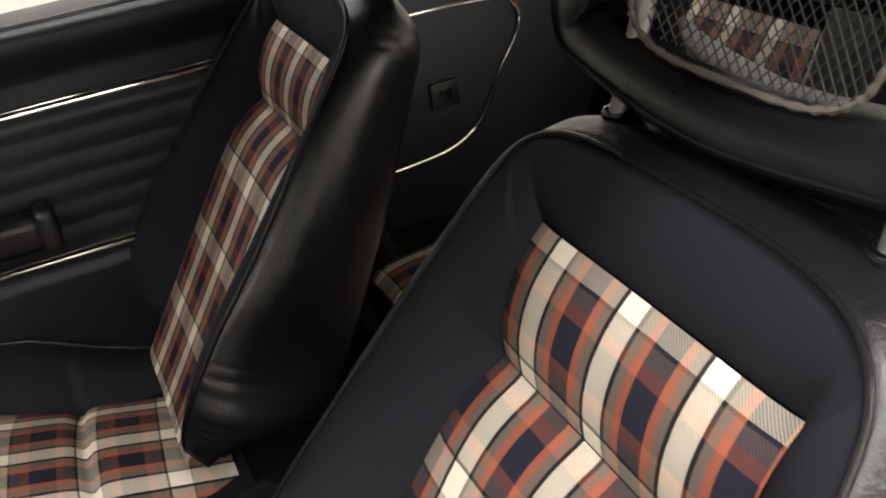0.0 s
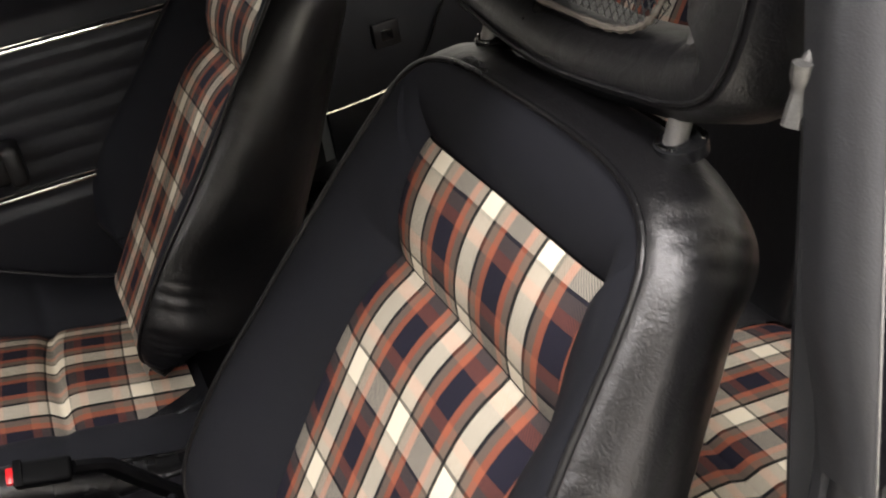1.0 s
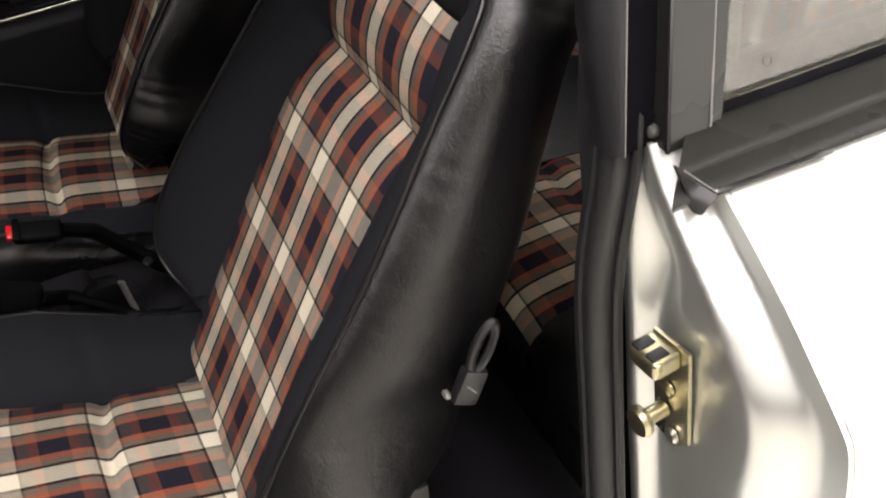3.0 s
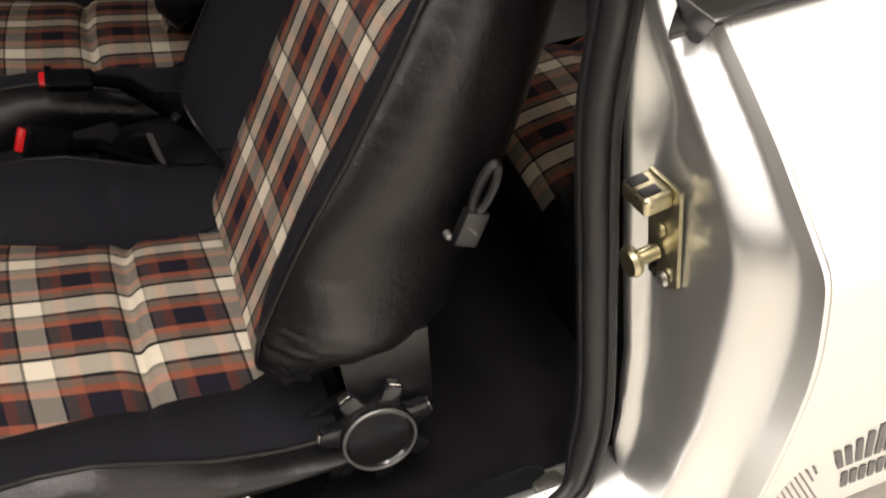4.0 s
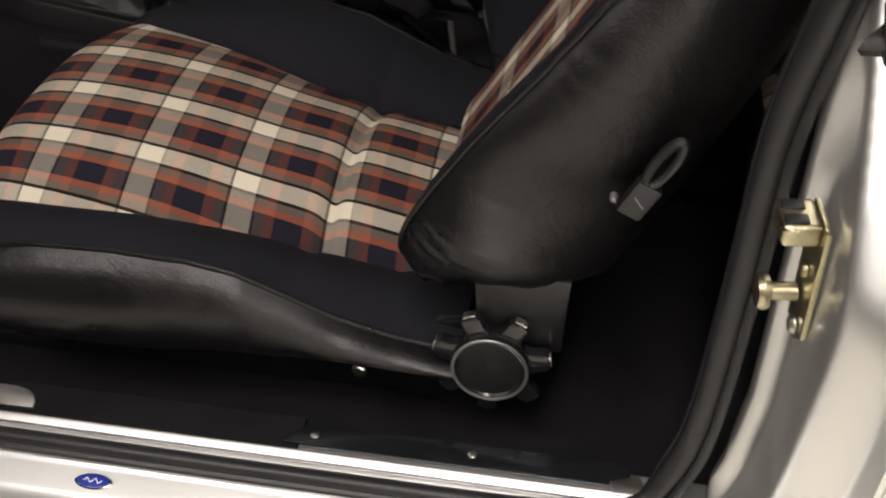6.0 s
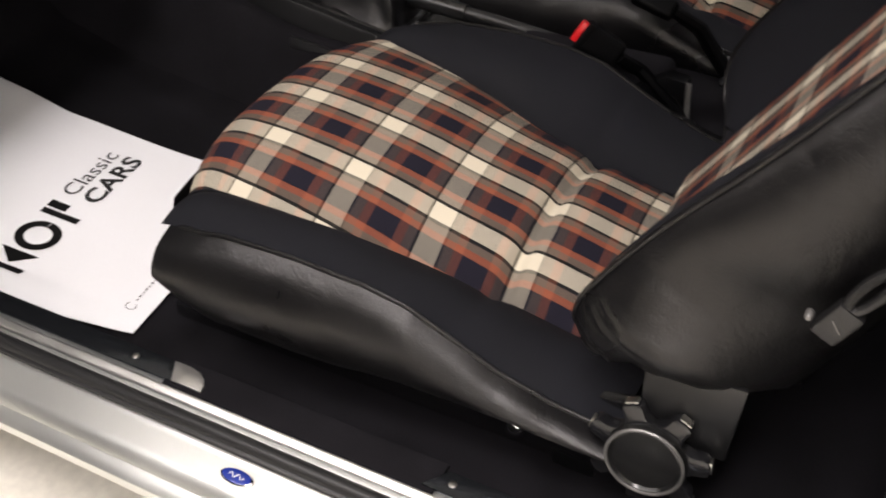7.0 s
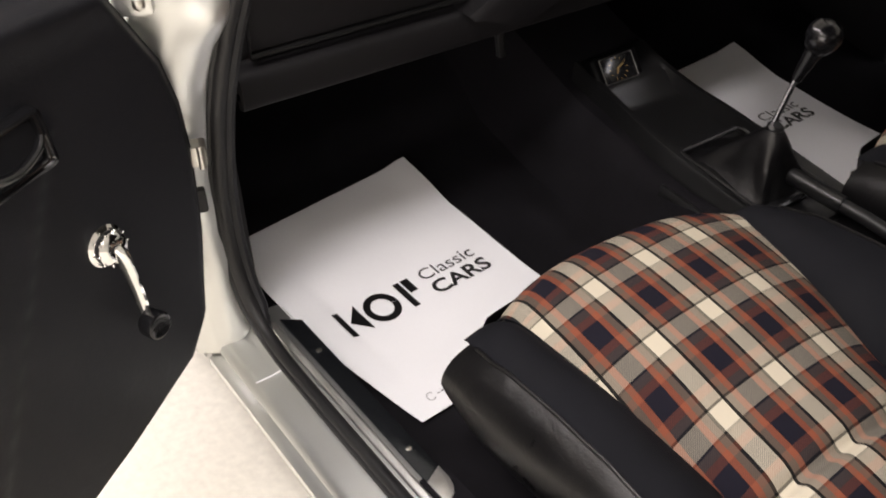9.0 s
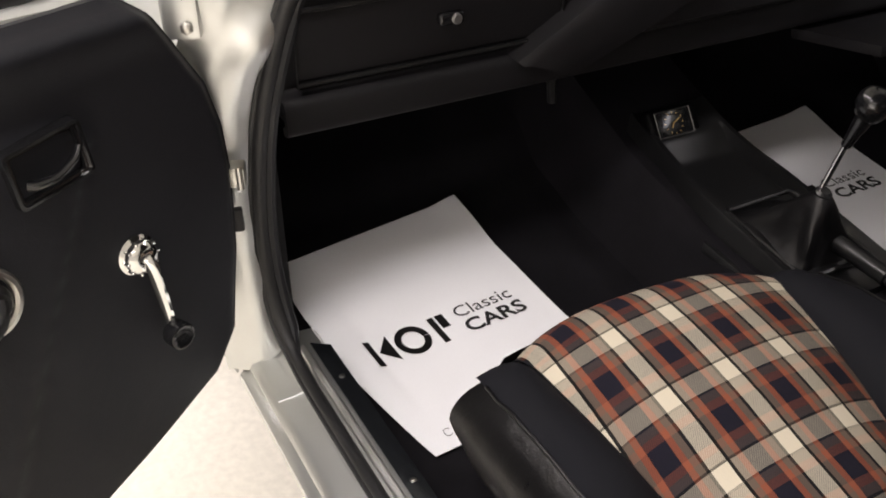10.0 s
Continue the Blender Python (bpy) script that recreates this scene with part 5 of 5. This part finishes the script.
part("clock_pointer", rbox((0.011, 0.0016, 0.0006), cw @ pose(-0.003, -0.004, 0.0012, 0, 0, 60), 0), GOLD, pod)

gear = thing("gear_lever", (-0.937, 0.832, 0.42), "gear lever with black gaiter and round glossy knob", "gear lever")
rings = []
for k, f in enumerate((0.0, 0.06, 0.14, 0.24, 0.34, 0.46, 0.58, 0.70, 0.80, 0.88, 0.95, 1.0)):
    cx, z = -0.958 + 0.047 * f ** 0.8, 0.434 + 0.10 * f
    hx, hy = 0.082 * (1 - f) ** 0.9 + 0.012, 0.056 * (1 - f) ** 0.9 + 0.012
    ring = []
    for a in np.linspace(0, 2 * math.pi, 48, endpoint=False):
        c, s = math.cos(a), math.sin(a)
        ex = 0.42 + 0.50 * f
        sunk = math.sin(math.pi * min(1, 1.15 * f)) * (f < 0.87)
        fold = 1 - 0.26 * sunk * abs(math.cos(2 * a)) ** 1.5 + 0.05 * sunk * math.sin(9 * a + 7 * f)
        ring.append((cx + hx * fold * math.copysign(abs(c) ** ex, c), 0.832 + hy * fold * math.copysign(abs(s) ** ex, s), z - 0.16 * hx * c * (1 - f)))
    rings.append(ring)
part("gaiter", loft(rings, closed=True, caps=True), VINYL, gear, "folded black vinyl gaiter")
frame_pts = [(-0.945 + 0.092 * x, 0.832 + 0.070 * y, 0.449 - 0.16 * 0.092 * x) for x, y in ((-1, -0.9), (-0.9, -1), (0.9, -1), (1, -0.9), (1, 0.9), (0.9, 1), (-0.9, 1), (-1, 0.9))]
part("gaiter_frame", tube(frame_pts, 0.0042, 6, closed=True), PLASTIC, gear)
part("gaiter_collar", lathe([(0.013, 0), (0.0135, 0.008), (0.009, 0.012)], pose(-0.912, 0.832, 0.530, 0, 18, 0), 20), PLASTIC, gear)
part("stick", tube([(-0.918, 0.832, 0.530), (-0.885, 0.832, 0.630), (-0.868, 0.832, 0.665)], 0.0045, 10), CHROME, gear, "chrome stick")
part("stick_sleeve", tube([(-0.886, 0.832, 0.625), (-0.860, 0.832, 0.685)], lambda t: 0.008 + 0.006 * t, 12), GLOSS, gear)
part("knob", lathe([(0.010, -0.026), (0.019, -0.018), (0.025, -0.004), (0.0255, 0.006), (0.022, 0.016), (0.014, 0.022), (0.004, 0.024)], pose(-0.853, 0.832, 0.700, 0, 20, 0), 28), GLOSS, gear, "glossy black ball knob")

brake = thing("handbrake", (-0.70, MID - 0.03, 0.42), "black handbrake lever between the seats", "handbrake")
part("lever", tube([(-0.86, 0.850, 0.455), (-0.74, 0.850, 0.448), (-0.56, 0.846, 0.430)], 0.011, 12), RUBBER, brake)
part("grip", tube([(-0.88, 0.850, 0.458), (-0.78, 0.850, 0.451)], 0.014, 12), PLASTIC, brake)
part("boot", rbox((0.24, 0.07, 0.05), pose(-0.56, 0.82, 0.425), 0.018, 3), CARPET, brake)

# ---- belt buckles ----
def buckle(at, along, across, size, foot):
    """Buckle whose button faces forward; across is the button's long direction."""
    e = thing("belt_buckle", at, "black seat belt buckle with a red release button", "seat belt buckle", "belt buckles")
    m = axes(at, along, across)
    part("buckle_body", rbox((0.062, size + 0.010, 0.020), m @ pose(0.030, 0, 0), 0.006, 3), BUCKLE, e)
    part("button_hood", rbox((0.010, size + 0.012, 0.005), m @ pose(0.003, 0, 0.0125), 0.002, 2), BUCKLE, e)
    part("release_button", rbox((0.011, size, 0.012), m @ pose(-0.004, 0, 0.001), 0.0025, 2), RED, e, "red release button")
    part("stalk", tube([m @ Vector((0.06, 0, 0)), m @ Vector((0.10, 0, -0.012)), Vector(foot)], 0.009, 8, flat=2.0), BUCKLE, e)
    return e


buckle((-0.553, 0.758, 0.508), (0.80, 0.20, -0.55), (0.64, 0.30, 0.76), 0.032, (-0.37, 0.765, 0.375))
buckle((-0.508, 0.838, 0.541), (1, 0, -0.30), (0.30, 0.75, 0.55), 0.019, (-0.32, 0.850, 0.375))
lug = thing("belt_anchor", (-0.42, 0.78, 0.42), "black belt anchor with metal edge", "seat belt anchor")
part("anchor_cover", prism([(-0.055, -0.022), (0.022, -0.030), (0.026, 0.026), (-0.004, 0.030), (-0.050, 0.004)], 0.026, axes((-0.430, 0.775, 0.428), (1, 0, 0), (0, 0, 1)), 0.006), BUCKLE, lug)
part("anchor_plate", tube([(-0.401, 0.772, 0.456), (-0.399, 0.768, 0.430), (-0.396, 0.765, 0.402)], 0.0030, 8, flat=2.2), DULL, lug, "bright metal edge")
part("bolt", lathe([(0.008, 0), (0.008, 0.004), (0.005, 0.007)], axes((-0.36, 0.80, 0.452), (1, 0, 0), (0, 1, 0.3)), 12), GLOSS, lug)

# ---- paper floor mats ----
def letters(text, size, bold=0.0):
    cu = bpy.data.curves.new("words", "FONT")
    cu.body, cu.size, cu.extrude, cu.offset, cu.resolution_u = text, size, 0.0, bold, 4
    ob = bpy.data.objects.new("words", cu)
    scene.collection.objects.link(ob)
    me = bpy.data.meshes.new_from_object(ob.evaluated_get(bpy.context.evaluated_depsgraph_get()))
    bpy.data.objects.remove(ob)
    bm = bmesh.new()
    bm.from_mesh(me)
    bpy.data.meshes.remove(me)
    return bm


MATW, MATL = 0.345, 0.493


def paper_mat(corner, turn, ysign, long=MATL):
    """A printed sheet lying along the floor, from its rear outer corner forwards."""
    el = Vector((-math.cos(turn), -math.sin(turn) * ysign, 0))
    ew = Vector((-math.sin(turn), math.cos(turn) * ysign, 0)) if ysign > 0 else Vector((math.sin(turn), math.cos(turn), 0))
    c = Vector((corner[0], corner[1], 0))

    def place(u, v, h):
        x, run, q = 0.0, 0.0, c.copy()
        step = 0.005
        z = floor_z(q.x)
        while run < v - 1e-9:
            nq = q + el * step
            nz = floor_z(nq.x)
            d = math.hypot(step, nz - z)
            f = min(1.0, (v - run) / d)
            q, z, run = q + el * (step * f), nz, run + d
        p = q + ew * (u - (0.032 * math.sin(math.pi * min(1, v / 0.48)) + 0.018 * smooth01((v - 0.22) / 0.26)) * max(0, 1 - u / 0.020))
        curl = 0.010 * smooth01((0.034 - u) / 0.034) * math.sin(math.pi * min(1, v / 0.46)) ** 1.5 + 0.006 * smooth01((u - 0.28) / 0.06) * smooth01((v - 0.35) / 0.1)
        return Vector((p.x, p.y, floor_z(p.x) + 0.006 + h + curl + 0.002 * math.sin(v * 17 + u * 5)))
    e = thing("paper_floor_mat", place(MATW / 2, 0.1, -0.004), "white printed paper floor mat lying in the footwell", "floor mat", "paper mats")
    grid = [[place(MATW * (i / 40) ** 1.3, long * (1 - 0.035 * (1 - (i / 40) ** 1.3)) * j / 80, 0) for j in range(81)] for i in range(41)]
    part("sheet", solid(loft(grid), 0.0006), PAPER, e)

    def squeeze(x):
        return x if x > 0.184 else 0.020 + (x - 0.020) * 0.91

    def put(name, bm, label):
        bmesh.ops.triangulate(bm, faces=bm.faces[:])
        big = [ed for ed in bm.edges if ed.calc_length() > 0.007]
        for _ in range(3):
            if big:
                bmesh.ops.subdivide_edges(bm, edges=big, cuts=1)
                bmesh.ops.triangulate(bm, faces=[f for f in bm.faces if len(f.verts) > 3])
            big = [ed for ed in bm.edges if ed.calc_length() > 0.007]
        for v in bm.verts:
            v.co = place(squeeze(v.co.x), v.co.y, 0.0016)
        return part(name, bm, INK, e, label, smooth=False)

    def shift(bm, dx, dy, sx=1.0):
        for v in bm.verts:
            v.co = Vector((v.co.x * sx + dx, v.co.y + dy, 0))
        return bm

    def fitted(bm, x, y, w, h):
        xs, ys = [v.co.x for v in bm.verts], [v.co.y for v in bm.verts]
        for v in bm.verts:
            v.co = Vector((x + (v.co.x - min(xs)) * w / (max(xs) - min(xs)), y + (v.co.y - min(ys)) * h / (max(ys) - min(ys)), 0))
        return bm

    put("printed_word", fitted(letters("Classic", 0.04), 0.186, 0.230, 0.108, 0.025), "printed word Classic")
    put("printed_word", fitted(letters("CARS", 0.04, 0.0010), 0.186, 0.191, 0.114, 0.030), "printed word CARS")
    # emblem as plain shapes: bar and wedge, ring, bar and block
    x0, y0, h = 0.020, 0.191, 0.061
    bm = bmesh.new()
    prism([(x0, y0), (x0 + 0.012, y0), (x0 + 0.012, y0 + h), (x0, y0 + h)], 0.0001, bm=bm)
    prism([(x0 + 0.017, y0 + 0.0305), (x0 + 0.044, y0), (x0 + 0.044, y0 + h)], 0.0001, bm=bm)
    put("emblem_block", bm, "dark printed emblem block")
    bm = bmesh.new()
    cx, cy, ro, ri = x0 + 0.083, y0 + 0.0305, 0.0325, 0.0200
    pts = [(cx + ro * math.cos(a), cy + ro * math.sin(a)) for a in np.linspace(0.02, 2 * math.pi - 0.02, 30)] + [(cx + ri * math.cos(a), cy + ri * math.sin(a)) for a in np.linspace(2 * math.pi - 0.02, 0.02, 30)]
    prism(pts, 0.0001, bm=bm)
    put("emblem_ring", bm, "dark printed emblem ring")
    bm = bmesh.new()
    xf = x0 + 0.129
    prism([(xf, y0), (xf + 0.012, y0), (xf + 0.012, y0 + h), (xf, y0 + h)], 0.0001, bm=bm)
    prism([(xf + 0.016, y0 + 0.030), (xf + 0.032, y0 + 0.030), (xf + 0.032, y0 + h), (xf + 0.016, y0 + h)], 0.0001, bm=bm)
    put("emblem_block", bm, "dark printed emblem block")
    # small illegible print near the rear edge
    for k in range(7):
        bm = bmesh.new()
        xx = 0.052 + 0.0075 * k
        prism([(xx, 0.027), (xx + 0.0042, 0.027), (xx + 0.0042, 0.0285 + 0.001 * (k % 2)), (xx, 0.0285 + 0.001 * (k % 2))], 0.0001, bm=bm)
        put("small_print", bm, "")
    bm = bmesh.new()
    ringp = [(0.040 + 0.0075 * math.cos(a), 0.029 + 0.0075 * math.sin(a)) for a in np.linspace(0.6, 5.6, 16)] + [(0.040 + 0.0065 * math.cos(a), 0.029 + 0.0065 * math.sin(a)) for a in np.linspace(5.6, 0.6, 16)]
    prism(ringp, 0.0001, bm=bm)
    put("small_print", bm, "")
    return e


paper_mat((-0.913, 0.174), radians(5.5), 1)
paper_mat((-0.960, 1.000), radians(3), 1, 0.455)
